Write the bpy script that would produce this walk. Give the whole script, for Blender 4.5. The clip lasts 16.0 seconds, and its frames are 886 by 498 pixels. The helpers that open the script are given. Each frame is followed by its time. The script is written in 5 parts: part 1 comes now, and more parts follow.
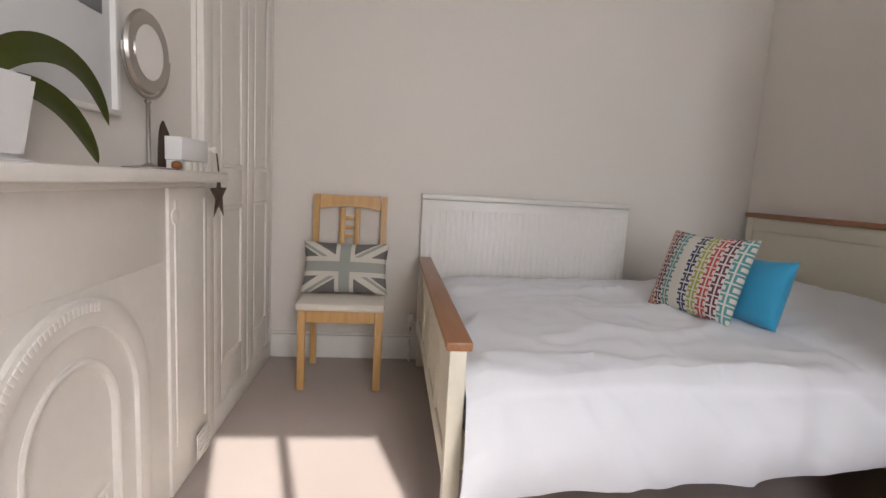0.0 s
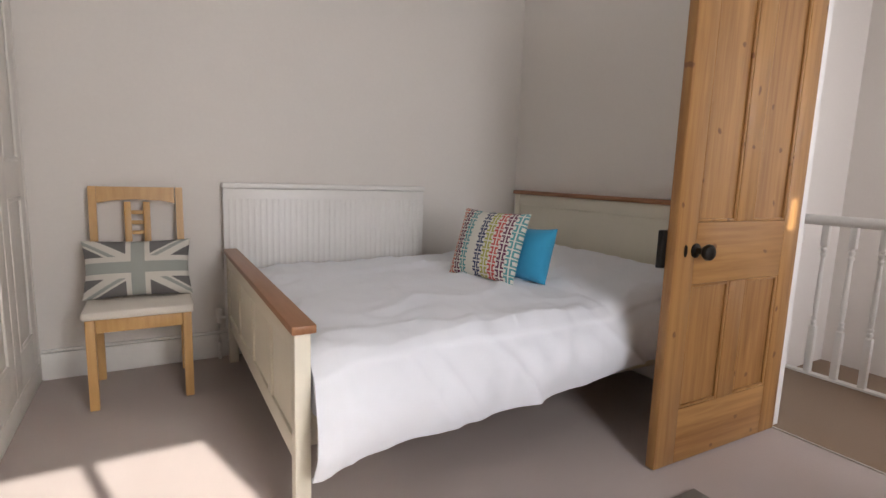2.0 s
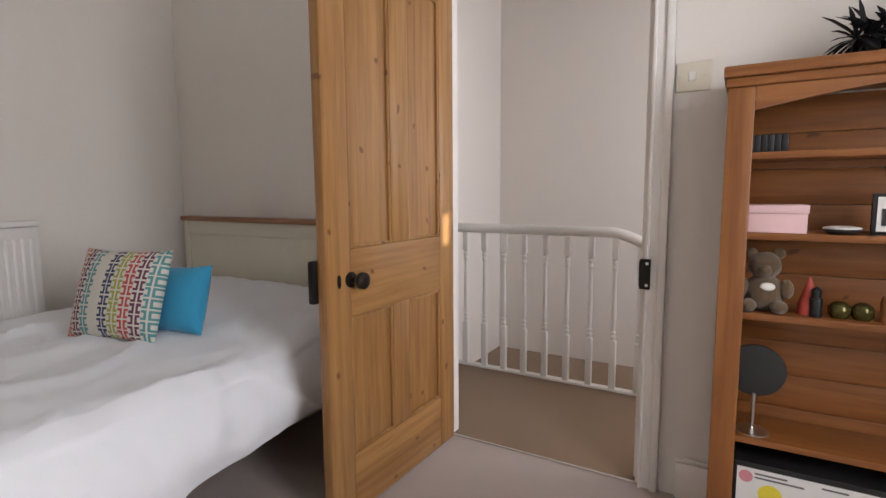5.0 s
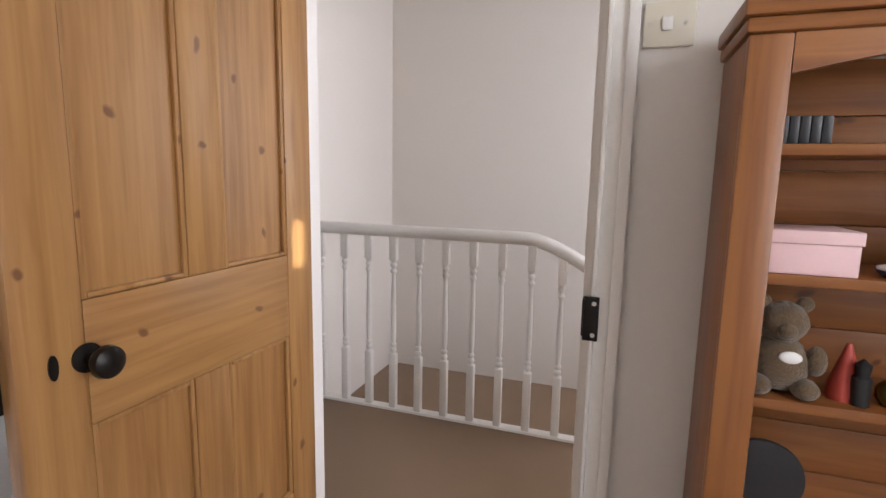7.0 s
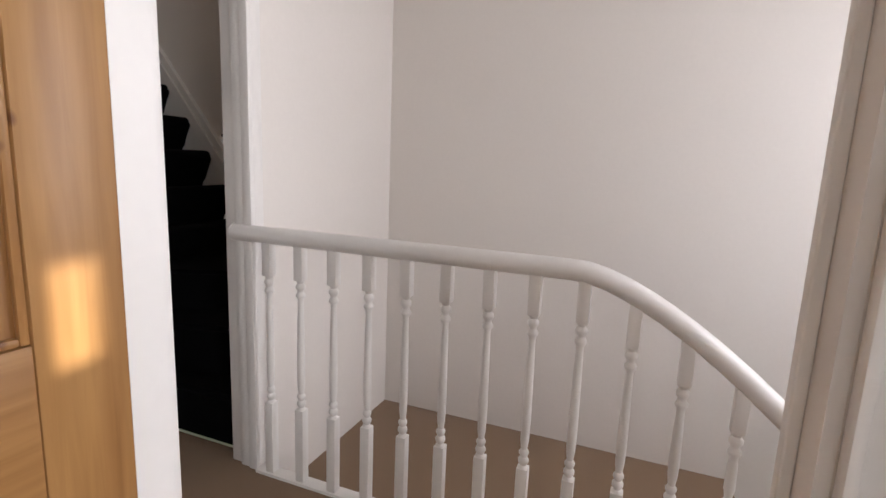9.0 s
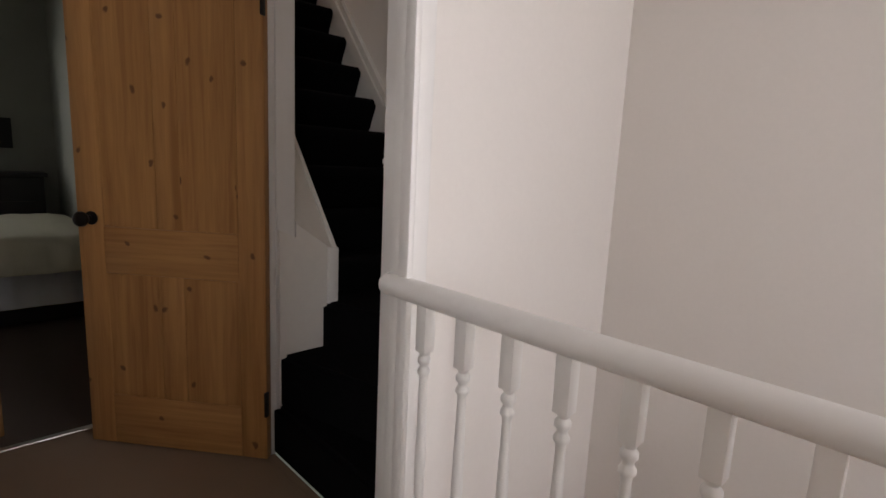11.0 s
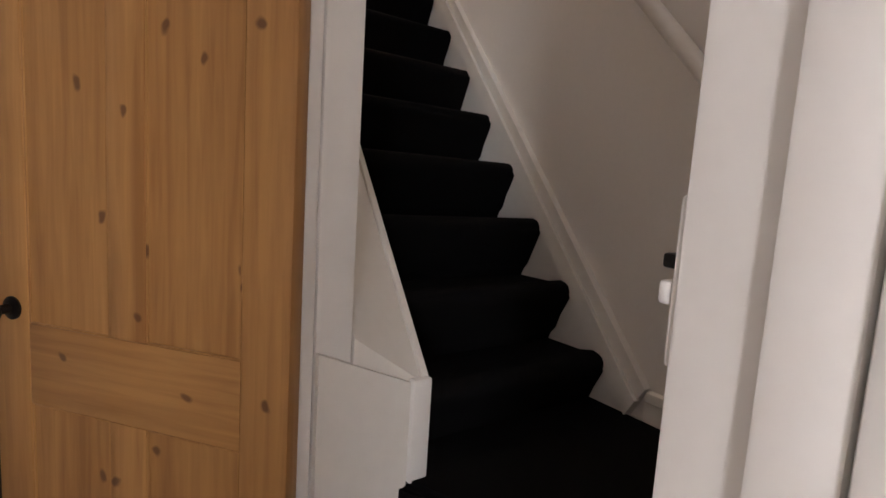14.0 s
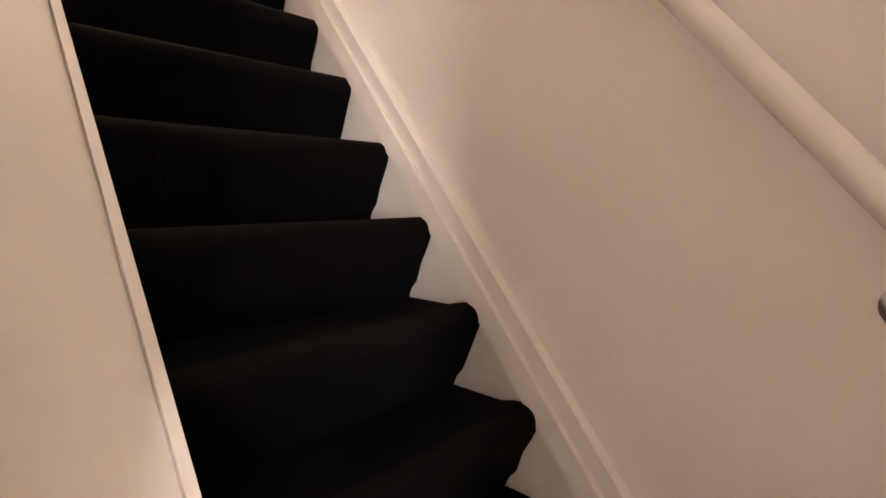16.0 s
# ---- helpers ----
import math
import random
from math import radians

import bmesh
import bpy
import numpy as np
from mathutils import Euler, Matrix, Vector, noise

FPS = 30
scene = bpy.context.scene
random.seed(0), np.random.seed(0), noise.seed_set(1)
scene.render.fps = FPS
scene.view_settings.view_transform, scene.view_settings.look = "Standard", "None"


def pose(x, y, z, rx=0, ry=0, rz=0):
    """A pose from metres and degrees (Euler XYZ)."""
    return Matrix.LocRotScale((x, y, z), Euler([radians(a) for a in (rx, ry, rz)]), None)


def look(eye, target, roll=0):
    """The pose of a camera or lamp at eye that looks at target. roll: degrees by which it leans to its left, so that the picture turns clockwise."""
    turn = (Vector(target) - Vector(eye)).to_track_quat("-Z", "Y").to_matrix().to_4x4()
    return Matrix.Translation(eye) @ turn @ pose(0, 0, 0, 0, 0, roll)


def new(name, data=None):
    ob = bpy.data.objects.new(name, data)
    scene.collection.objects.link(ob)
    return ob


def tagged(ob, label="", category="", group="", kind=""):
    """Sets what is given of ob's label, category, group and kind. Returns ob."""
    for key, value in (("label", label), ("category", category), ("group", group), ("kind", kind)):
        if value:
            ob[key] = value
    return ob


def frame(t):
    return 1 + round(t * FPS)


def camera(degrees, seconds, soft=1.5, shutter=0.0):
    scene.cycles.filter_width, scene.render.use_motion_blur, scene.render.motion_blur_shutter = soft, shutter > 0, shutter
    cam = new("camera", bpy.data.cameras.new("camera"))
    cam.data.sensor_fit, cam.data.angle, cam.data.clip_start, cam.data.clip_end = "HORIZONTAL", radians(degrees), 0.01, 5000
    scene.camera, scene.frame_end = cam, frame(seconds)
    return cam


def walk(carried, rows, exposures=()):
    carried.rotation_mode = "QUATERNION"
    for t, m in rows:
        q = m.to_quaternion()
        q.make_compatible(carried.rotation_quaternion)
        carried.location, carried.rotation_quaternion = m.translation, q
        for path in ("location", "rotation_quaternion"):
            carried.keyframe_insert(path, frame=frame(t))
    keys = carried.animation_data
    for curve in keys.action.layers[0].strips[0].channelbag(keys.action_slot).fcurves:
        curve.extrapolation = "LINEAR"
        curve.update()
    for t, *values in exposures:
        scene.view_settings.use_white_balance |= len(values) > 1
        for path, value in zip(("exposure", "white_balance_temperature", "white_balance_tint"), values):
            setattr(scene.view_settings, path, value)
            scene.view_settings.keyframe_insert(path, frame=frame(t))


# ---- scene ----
cam = camera(82.5, 16.0)
PATH = [
    (0, (0.520, 0.220, 1.039), (0.724, 2.193, 0.788), 3.1),
    (0.5, (0.435, 0.219, 1.034), (0.831, 2.159, 0.748), 2.5),
    (1, (0.397, 0.207, 1.039), (0.977, 2.095, 0.725), 2.0),
    (1.5, (0.370, 0.176, 1.045), (1.166, 1.985, 0.741), 2.1),
    (2, (0.359, 0.125, 1.058), (1.347, 1.840, 0.772), 1.9),
    (2.5, (0.358, 0.068, 1.064), (1.520, 1.674, 0.800), 2.0),
    (3, (0.366, 0.027, 1.075), (1.679, 1.517, 0.833), 2.0),
    (3.5, (0.403, 0.013, 1.083), (1.834, 1.394, 0.869), 1.7),
    (4, (0.496, 0.047, 1.085), (2.029, 1.314, 0.870), 1.4),
    (4.5, (0.615, 0.102, 1.095), (2.257, 1.222, 0.870), 0.6),
    (5, (0.775, 0.140, 1.105), (2.491, 1.143, 0.883), -0.4),
    (5.2, (0.842, 0.158, 1.109), (2.580, 1.123, 0.891), -0.5),
    (7.4, (1.590, 0.430, 1.150), (3.472, 1.032, 0.846), 1.7),
    (8, (1.843, 0.512, 1.133), (3.730, 1.095, 0.819), 2.3),
    (10.3, (2.628, 0.700, 1.182), (4.240, 1.842, 0.862), 2.7),
    (10.5, (2.672, 0.742, 1.184), (4.232, 1.955, 0.874), 2.9),
    (11, (2.804, 0.888, 1.187), (4.177, 2.306, 0.864), 2.7),
    (11.5, (2.918, 1.020, 1.196), (4.068, 2.627, 0.888), 2.5),
    (12, (3.049, 1.177, 1.193), (3.961, 2.930, 0.882), 0.9),
    (12.5, (3.140, 1.318, 1.209), (3.920, 3.137, 0.923), 0.4),
    (13, (3.188, 1.497, 1.216), (3.993, 3.310, 0.962), 1.4),
    (13.5, (3.244, 1.663, 1.229), (4.198, 3.403, 0.983), 3.4),
    (14, (3.329, 1.783, 1.244), (4.451, 3.422, 1.014), 3.6),
    (14.5, (3.423, 1.925, 1.271), (4.667, 3.466, 0.994), 2.5),
    (15, (3.525, 2.053, 1.332), (4.846, 3.529, 1.052), 0.8),
    (15.5, (3.629, 2.194, 1.376), (5.000, 3.625, 1.110), 0.2),
    (16, (3.733, 2.340, 1.420), (5.175, 3.715, 1.204), 0.2),
]
walk(cam, [(t, look(eye, target, roll)) for t, eye, target, roll in PATH],
     exposures=[(0.0, 0.83, 6500, 10), (1.0, 0.90, 6500, 10), (2.0, 0.85, 6500, 10), (3.5, 0.83, 6500, 10), (5.2, 0.76, 6500, 10), (8.0, 1.05, 6300, 10), (10.5, 0.80, 6600, 10),
                (12.5, 0.82, 6400, 10), (13.5, 1.35, 6500, 10), (14.5, 2.35, 6600, 13), (15.5, 2.9, 6900, 15), (16.0, 3.2, 7600, 18)])

# ---- world, sun, window light and added fill lamps ----
SUN_DIR = Vector((-0.28, 1.0, -0.66)).normalized()
world = bpy.data.worlds.new("sky")
scene.world = world
world.use_nodes = True
wn = world.node_tree.nodes
sky = wn.new("ShaderNodeTexSky")
sky.sky_type, sky.sun_disc = "NISHITA", False
sky.sun_elevation, sky.sun_rotation = radians(32), radians(164)
world.node_tree.links.new(sky.outputs[0], wn["Background"].inputs[0])
wn["Background"].inputs[1].default_value = 0.08

sun = new("sun", bpy.data.lights.new("sun", "SUN"))
sun.data.energy, sun.data.angle, sun.data.color = 5.0, radians(0.5), (1.0, 0.95, 0.88)
sun.matrix_basis = look((1.0, -6.0, 5.0), Vector((1.0, -6.0, 5.0)) + SUN_DIR)


def area_lamp(name, place, aim, wide, high, watts, colour):
    """A rectangular area lamp: sky light at a window, or added fill at an unseen opening."""
    la = bpy.data.lights.new(name, "AREA")
    la.shape, la.size, la.size_y, la.energy, la.color = "RECTANGLE", wide, high, watts, colour
    ob = new(name, la)
    ob.matrix_basis = look(place, aim)
    return ob


area_lamp("bedroom_sky_light", (1.12, -1.17, 1.5), (1.12, 2.0, 1.1), 0.7, 1.5, 22, (0.955, 0.957, 1.0))
# landing lamp is added fill from the south end; its source is unseen
area_lamp("landing_fill_light", (3.85, -1.17, 1.5), (3.75, 2.0, 1.1), 1.0, 1.4, 15.5, (0.96, 0.935, 1.0))
# warm attic lamp is added fill for the stairs, no source known there
area_lamp("attic_fill_light", (4.3, 5.3, 3.75), (4.3, 3.0, 1.6), 0.7, 0.7, 6.0, (1.0, 0.72, 0.50))
area_lamp("far_room_sky_light", (1.74, 7.43, 1.4), (2.2, 4.5, 0.8), 0.46, 1.4, 8, (1.0, 0.98, 0.95))

# ---- materials ----
def material(name, colour, rough=0.6, metal=0.0, dark=None, scale=6.0, stretch=(1, 1, 1), amount=0.5, bump=0.1,
             fine=120.0, sheen=0.0, vary=0.0, coat=0.0, spec=0.5):
    """Two scales of variation: broad blotches between colour and dark, and a fine relief."""
    m = bpy.data.materials.new(name)
    m.use_nodes = True
    n, l = m.node_tree.nodes, m.node_tree.links
    bs = n["Principled BSDF"]
    bs.inputs["Roughness"].default_value, bs.inputs["Metallic"].default_value = rough, metal
    bs.inputs["Sheen Weight"].default_value = sheen
    bs.inputs["Coat Weight"].default_value = coat
    bs.inputs["Specular IOR Level"].default_value = spec
    co, mp = n.new("ShaderNodeTexCoord"), n.new("ShaderNodeMapping")
    mp.inputs["Scale"].default_value = stretch
    l.new(co.outputs["Object"], mp.inputs[0])
    big, small = n.new("ShaderNodeTexNoise"), n.new("ShaderNodeTexNoise")
    big.inputs["Scale"].default_value, big.inputs["Detail"].default_value = scale, 5
    small.inputs["Scale"].default_value, small.inputs["Detail"].default_value = fine, 3
    l.new(mp.outputs[0], big.inputs[0]); l.new(mp.outputs[0], small.inputs[0])
    mix = n.new("ShaderNodeMix"); mix.data_type = "RGBA"
    dark = dark or tuple(c * 0.86 for c in colour)
    mix.inputs[6].default_value, mix.inputs[7].default_value = (*colour, 1), (*dark, 1)
    rm = n.new("ShaderNodeMapRange")
    rm.inputs[1].default_value, rm.inputs[2].default_value, rm.inputs[4].default_value = 0.35, 0.75, amount
    l.new(big.outputs[0], rm.inputs[0]); l.new(rm.outputs[0], mix.inputs[0])
    out = mix.outputs[2]
    gr = n.new("ShaderNodeMix"); gr.data_type, gr.blend_type = "RGBA", "MULTIPLY"
    gr.inputs[0].default_value = 0.35 * amount
    l.new(out, gr.inputs[6]); l.new(small.outputs[0], gr.inputs[7])
    out = gr.outputs[2]
    if vary:
        oi, hs = n.new("ShaderNodeObjectInfo"), n.new("ShaderNodeHueSaturation")
        vr = n.new("ShaderNodeMapRange")
        vr.inputs[3].default_value, vr.inputs[4].default_value = 1 - vary, 1 + vary
        l.new(oi.outputs["Random"], vr.inputs[0]); l.new(vr.outputs[0], hs.inputs["Value"]); l.new(out, hs.inputs["Color"])
        out = hs.outputs[0]
    l.new(out, bs.inputs["Base Color"])
    if bump:
        bp = n.new("ShaderNodeBump")
        bp.inputs["Strength"].default_value, bp.inputs["Distance"].default_value = bump, 0.004
        l.new(small.outputs[0], bp.inputs["Height"]); l.new(bp.outputs[0], bs.inputs["Normal"])
    return m


def pine(name, colour, dark, knot, axis=2, rough=0.38, knots=True, flat=(0, 2)):
    """Waxed pine: long grain lines along one axis, broad tone drift and scattered round knots."""
    m = bpy.data.materials.new(name)
    m.use_nodes = True
    n, l = m.node_tree.nodes, m.node_tree.links
    bs = n["Principled BSDF"]
    bs.inputs["Roughness"].default_value = rough
    co, mp, mk = n.new("ShaderNodeTexCoord"), n.new("ShaderNodeMapping"), n.new("ShaderNodeMapping")
    oi, ad = n.new("ShaderNodeObjectInfo"), n.new("ShaderNodeVectorMath")
    ad.operation = "ADD"
    mu = n.new("ShaderNodeMath"); mu.operation, mu.inputs[1].default_value = "MULTIPLY", 7.0
    l.new(oi.outputs["Random"], mu.inputs[0]); l.new(co.outputs["Object"], ad.inputs[0]); l.new(mu.outputs[0], ad.inputs[1])
    st, sk = [1, 1, 1], [1, 1, 1]
    st[axis], sk[axis] = 0.06, 0.8
    mp.inputs["Scale"].default_value, mk.inputs["Scale"].default_value = st, sk
    l.new(ad.outputs[0], mp.inputs[0]); l.new(ad.outputs[0], mk.inputs[0])
    grain, drift = n.new("ShaderNodeTexNoise"), n.new("ShaderNodeTexNoise")
    grain.inputs["Scale"].default_value, grain.inputs["Detail"].default_value, grain.inputs["Distortion"].default_value = 55, 4, 0.6
    drift.inputs["Scale"].default_value = 9
    l.new(mp.outputs[0], grain.inputs[0]); l.new(mp.outputs[0], drift.inputs[0])
    mix = n.new("ShaderNodeMix"); mix.data_type = "RGBA"
    mix.inputs[6].default_value, mix.inputs[7].default_value = (*colour, 1), (*dark, 1)
    av = n.new("ShaderNodeMath"); av.operation = "MULTIPLY_ADD"
    av.inputs[1].default_value = 0.55
    sc = n.new("ShaderNodeMath"); sc.operation, sc.inputs[1].default_value = "MULTIPLY", 0.5
    l.new(drift.outputs[0], sc.inputs[0]); l.new(grain.outputs[0], av.inputs[0]); l.new(sc.outputs[0], av.inputs[2])
    rm = n.new("ShaderNodeMapRange"); rm.inputs[1].default_value, rm.inputs[2].default_value = 0.40, 0.72
    l.new(av.outputs[0], rm.inputs[0])
    # flame figure: growth rings drawn out along the board and warped
    ring, rw = n.new("ShaderNodeTexWave"), n.new("ShaderNodeMapping")
    rw.inputs["Scale"].default_value = [0.10 if k == axis else 1.0 for k in range(3)]
    ring.wave_type, ring.bands_direction = "BANDS", "Z" if axis != 2 and flat[1] == 2 else ("X" if flat[0] == 0 else "Y")
    ring.inputs["Scale"].default_value, ring.inputs["Distortion"].default_value = 6.5, 14.0
    ring.inputs["Detail"].default_value, ring.inputs["Detail Scale"].default_value = 1.5, 0.35
    rp = n.new("ShaderNodeMath"); rp.operation, rp.inputs[1].default_value = "POWER", 3.0
    rs = n.new("ShaderNodeMath"); rs.operation, rs.inputs[1].default_value = "MULTIPLY_ADD", 0.20
    l.new(ad.outputs[0], rw.inputs[0]); l.new(rw.outputs[0], ring.inputs[0]); l.new(ring.outputs["Fac"], rp.inputs[0])
    l.new(rp.outputs[0], rs.inputs[0]); l.new(rm.outputs[0], rs.inputs[2])
    cl = n.new("ShaderNodeClamp"); l.new(rs.outputs[0], cl.inputs[0]); l.new(cl.outputs[0], mix.inputs[0])
    out = mix.outputs[2]
    if knots:
        vo = n.new("ShaderNodeTexVoronoi"); vo.inputs["Scale"].default_value = 4.4
        vo.voronoi_dimensions = "2D"
        sx, cx = n.new("ShaderNodeSeparateXYZ"), n.new("ShaderNodeCombineXYZ")
        l.new(mk.outputs[0], sx.inputs[0]); l.new(sx.outputs[flat[0]], cx.inputs[0]); l.new(sx.outputs[flat[1]], cx.inputs[1])
        wob, wa = n.new("ShaderNodeTexNoise"), n.new("ShaderNodeVectorMath")
        wob.inputs["Scale"].default_value = 14
        ws = n.new("ShaderNodeVectorMath"); ws.operation = "SCALE"; ws.inputs[3].default_value = 0.05
        wa.operation = "ADD"
        l.new(ad.outputs[0], wob.inputs[0]); l.new(wob.outputs[1], ws.inputs[0]); l.new(cx.outputs[0], wa.inputs[0]); l.new(ws.outputs[0], wa.inputs[1])
        l.new(wa.outputs[0], vo.inputs[0])
        kr = n.new("ShaderNodeMapRange")
        kr.inputs[1].default_value, kr.inputs[2].default_value, kr.inputs[3].default_value, kr.inputs[4].default_value = 0.026, 0.052, 0.85, 0.0
        l.new(vo.outputs["Distance"], kr.inputs[0])
        km = n.new("ShaderNodeMix"); km.data_type = "RGBA"
        km.inputs[7].default_value = (*knot, 1)
        l.new(kr.outputs[0], km.inputs[0]); l.new(out, km.inputs[6])
        out = km.outputs[2]
    l.new(out, bs.inputs["Base Color"])
    bp = n.new("ShaderNodeBump"); bp.inputs["Strength"].default_value, bp.inputs["Distance"].default_value = 0.12, 0.002
    l.new(grain.outputs[0], bp.inputs["Height"]); l.new(bp.outputs[0], bs.inputs["Normal"])
    return m


def glow(name, colour, strength):
    m = bpy.data.materials.new(name)
    m.use_nodes = True
    b = m.node_tree.nodes["Principled BSDF"]
    b.inputs["Emission Color"].default_value, b.inputs["Emission Strength"].default_value = (*colour, 1), strength
    return m


WALL = material("wall_emulsion", (0.82, 0.775, 0.725), 0.75, scale=1.6, amount=0.12, bump=0.06, fine=60)
GLOSS = material("white_gloss_paint", (0.86, 0.835, 0.80), 0.32, scale=5, amount=0.15, bump=0.05, fine=40)
CREAM = material("cream_gloss_paint", (0.85, 0.81, 0.755), 0.36, scale=4, amount=0.2, bump=0.08, fine=30)
CEIL = material("ceiling_paint", (0.82, 0.80, 0.77), 0.8, scale=2, amount=0.1)
PINKCARPET = material("bedroom_carpet_pile", (0.46, 0.385, 0.35), 0.95, scale=3, amount=0.3, bump=0.7, fine=420, sheen=0.2, spec=0.2)
TANCARPET = material("landing_carpet_pile", (0.25, 0.158, 0.088), 0.95, scale=4, amount=0.3, bump=0.7, fine=420, sheen=0.2, spec=0.2)
BLACKCARPET = material("black_stair_carpet", (0.0034, 0.0032, 0.0036), 0.95, scale=9, amount=0.5, bump=0.8, fine=500, spec=0.08)
DARKCARPET = material("brown_carpet_pile", (0.10, 0.07, 0.055), 0.95, scale=4, amount=0.4, bump=0.6, fine=420)
PINE = pine("old_pine", (0.40, 0.212, 0.075), (0.245, 0.11, 0.033), (0.13, 0.05, 0.02))
PINEH = pine("old_pine_rail", (0.40, 0.212, 0.075), (0.245, 0.11, 0.033), (0.13, 0.05, 0.02), axis=0)
LIGHTPINE = pine("knotty_pine", (0.54, 0.285, 0.10), (0.36, 0.165, 0.052), (0.13, 0.05, 0.02))
LIGHTPINEH = pine("knotty_pine_rail", (0.54, 0.285, 0.10), (0.36, 0.165, 0.052), (0.13, 0.05, 0.02), axis=0)
ORANGEPINE = pine("waxed_orange_pine", (0.30, 0.115, 0.031), (0.18, 0.06, 0.016), (0.09, 0.03, 0.012), axis=2, flat=(1, 2))
ORANGEPINEH = pine("waxed_orange_pine_board", (0.30, 0.115, 0.031), (0.18, 0.06, 0.016), (0.09, 0.03, 0.012), axis=1, flat=(1, 2))
BIRCH = pine("lacquered_birch", (0.62, 0.375, 0.15), (0.52, 0.29, 0.10), (0.4, 0.2, 0.08), knots=False)
OAKCAP = pine("stained_oak_cap", (0.36, 0.165, 0.075), (0.26, 0.11, 0.045), (0.1, 0.04, 0.02), axis=1, knots=False)
BEDCREAM = material("cream_bed_paint", (0.74, 0.69, 0.57), 0.45, scale=4, amount=0.15, bump=0.05, fine=30)
DUVET = material("white_cotton", (0.83, 0.845, 0.89), 0.85, scale=6, amount=0.1, bump=0.15, fine=300, sheen=0.2)
# broad soft creases in the duvet cotton
dn, dl = DUVET.node_tree.nodes, DUVET.node_tree.links
crease, cmap, cco, cbump = (dn.new(k) for k in ("ShaderNodeTexNoise", "ShaderNodeMapping", "ShaderNodeTexCoord", "ShaderNodeBump"))
cmap.inputs["Scale"].default_value = (1.0, 0.55, 0.6)
cmap.inputs["Rotation"].default_value = (0, 0, 0.5)
crease.noise_type = "RIDGED_MULTIFRACTAL"
crease.inputs["Scale"].default_value, crease.inputs["Detail"].default_value = 5.0, 2.5
crease.inputs["Distortion"].default_value = 0.6
cbump.inputs["Strength"].default_value, cbump.inputs["Distance"].default_value = 0.45, 0.012
dl.new(cco.outputs["Object"], cmap.inputs[0]); dl.new(cmap.outputs[0], crease.inputs[0]); dl.new(crease.outputs[0], cbump.inputs["Height"])
for k in [k for k in dn if k.type == "BUMP" and k != cbump]:
    dl.new(cbump.outputs[0], k.inputs["Normal"])
SEATCLOTH = material("off_white_seat_cloth", (0.76, 0.70, 0.62), 0.9, scale=9, amount=0.2, bump=0.3, fine=400)
BLACKIRON = material("black_iron", (0.018, 0.015, 0.013), 0.38, metal=0.6, scale=20, amount=0.5)
CHROME = material("chrome", (0.78, 0.77, 0.75), 0.32, metal=1.0, scale=20, amount=0.1, bump=0)
NICKEL = material("brushed_nickel", (0.42, 0.39, 0.36), 0.33, metal=1.0, scale=20, amount=0.2, bump=0.05)
MIRROR = material("mirror_glass", (0.9, 0.9, 0.9), 0.02, metal=1.0, amount=0.0, bump=0)
STEELSTRIP = material("aluminium_strip", (0.7, 0.68, 0.64), 0.35, metal=1.0, amount=0.2, bump=0.05)
BLUE = material("turquoise_cotton", (0.035, 0.33, 0.55), 0.85, scale=14, amount=0.25, bump=0.3, fine=350, sheen=0.2)
GREYRUG = material("grey_rug_pile", (0.23, 0.205, 0.18), 0.95, scale=14, amount=0.4, bump=0.8, fine=300)
LEAF = material("orchid_leaf", (0.095, 0.115, 0.018), 0.35, scale=14, amount=0.5, stretch=(1, 1, 1), bump=0.05, fine=60)
POT = material("white_ceramic", (0.80, 0.79, 0.78), 0.25, amount=0.1, bump=0.02)
RUST = material("rusty_star_metal", (0.11, 0.075, 0.055), 0.6, metal=0.5, scale=30, amount=0.7, bump=0.2)
PINKBOX = material("pale_pink_card", (0.74, 0.50, 0.50), 0.6, scale=8, amount=0.15)
BLACKPLASTIC = material("black_plastic", (0.015, 0.015, 0.017), 0.4, scale=20, amount=0.3)
FEATHER = material("black_feathers", (0.006, 0.006, 0.008), 0.6, scale=30, amount=0.4)
TEDDY = material("brown_plush", (0.13, 0.08, 0.038), 0.95, scale=30, amount=0.6, bump=0.9, fine=260, sheen=0.4)
CARD = material("white_card", (0.78, 0.76, 0.74), 0.6, amount=0.1)
REDCARD = material("red_paint", (0.45, 0.06, 0.04), 0.5, amount=0.2)
YELLOW = material("yellow_print", (0.75, 0.62, 0.05), 0.5, amount=0.2)
PINKPRINT = material("pink_print", (0.65, 0.25, 0.28), 0.5, amount=0.2)
GREENGLASS = material("green_brass", (0.12, 0.10, 0.03), 0.22, metal=0.6, scale=20, amount=0.5)
GREYCLOTH = material("slate_grey_cloth", (0.17, 0.16, 0.155), 0.9, scale=16, amount=0.3, bump=0.4, fine=380)
SAGECLOTH = material("pale_sage_cloth", (0.36, 0.375, 0.34), 0.9, scale=16, amount=0.25, bump=0.4, fine=380)
LINEN = material("pale_linen", (0.66, 0.63, 0.56), 0.9, scale=16, amount=0.2, bump=0.4, fine=380)
BEDCOVER = material("cream_bedspread", (0.64, 0.60, 0.48), 0.9, scale=8, amount=0.25, bump=0.3, fine=260)
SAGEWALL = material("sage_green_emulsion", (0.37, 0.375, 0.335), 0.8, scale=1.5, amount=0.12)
DARKWOOD = material("dark_stained_wood", (0.025, 0.024, 0.026), 0.45, scale=10, stretch=(1, 1, 0.2), amount=0.5)
BLIND = material("dark_slatted_blind", (0.035, 0.033, 0.03), 0.6, scale=20, amount=0.4)
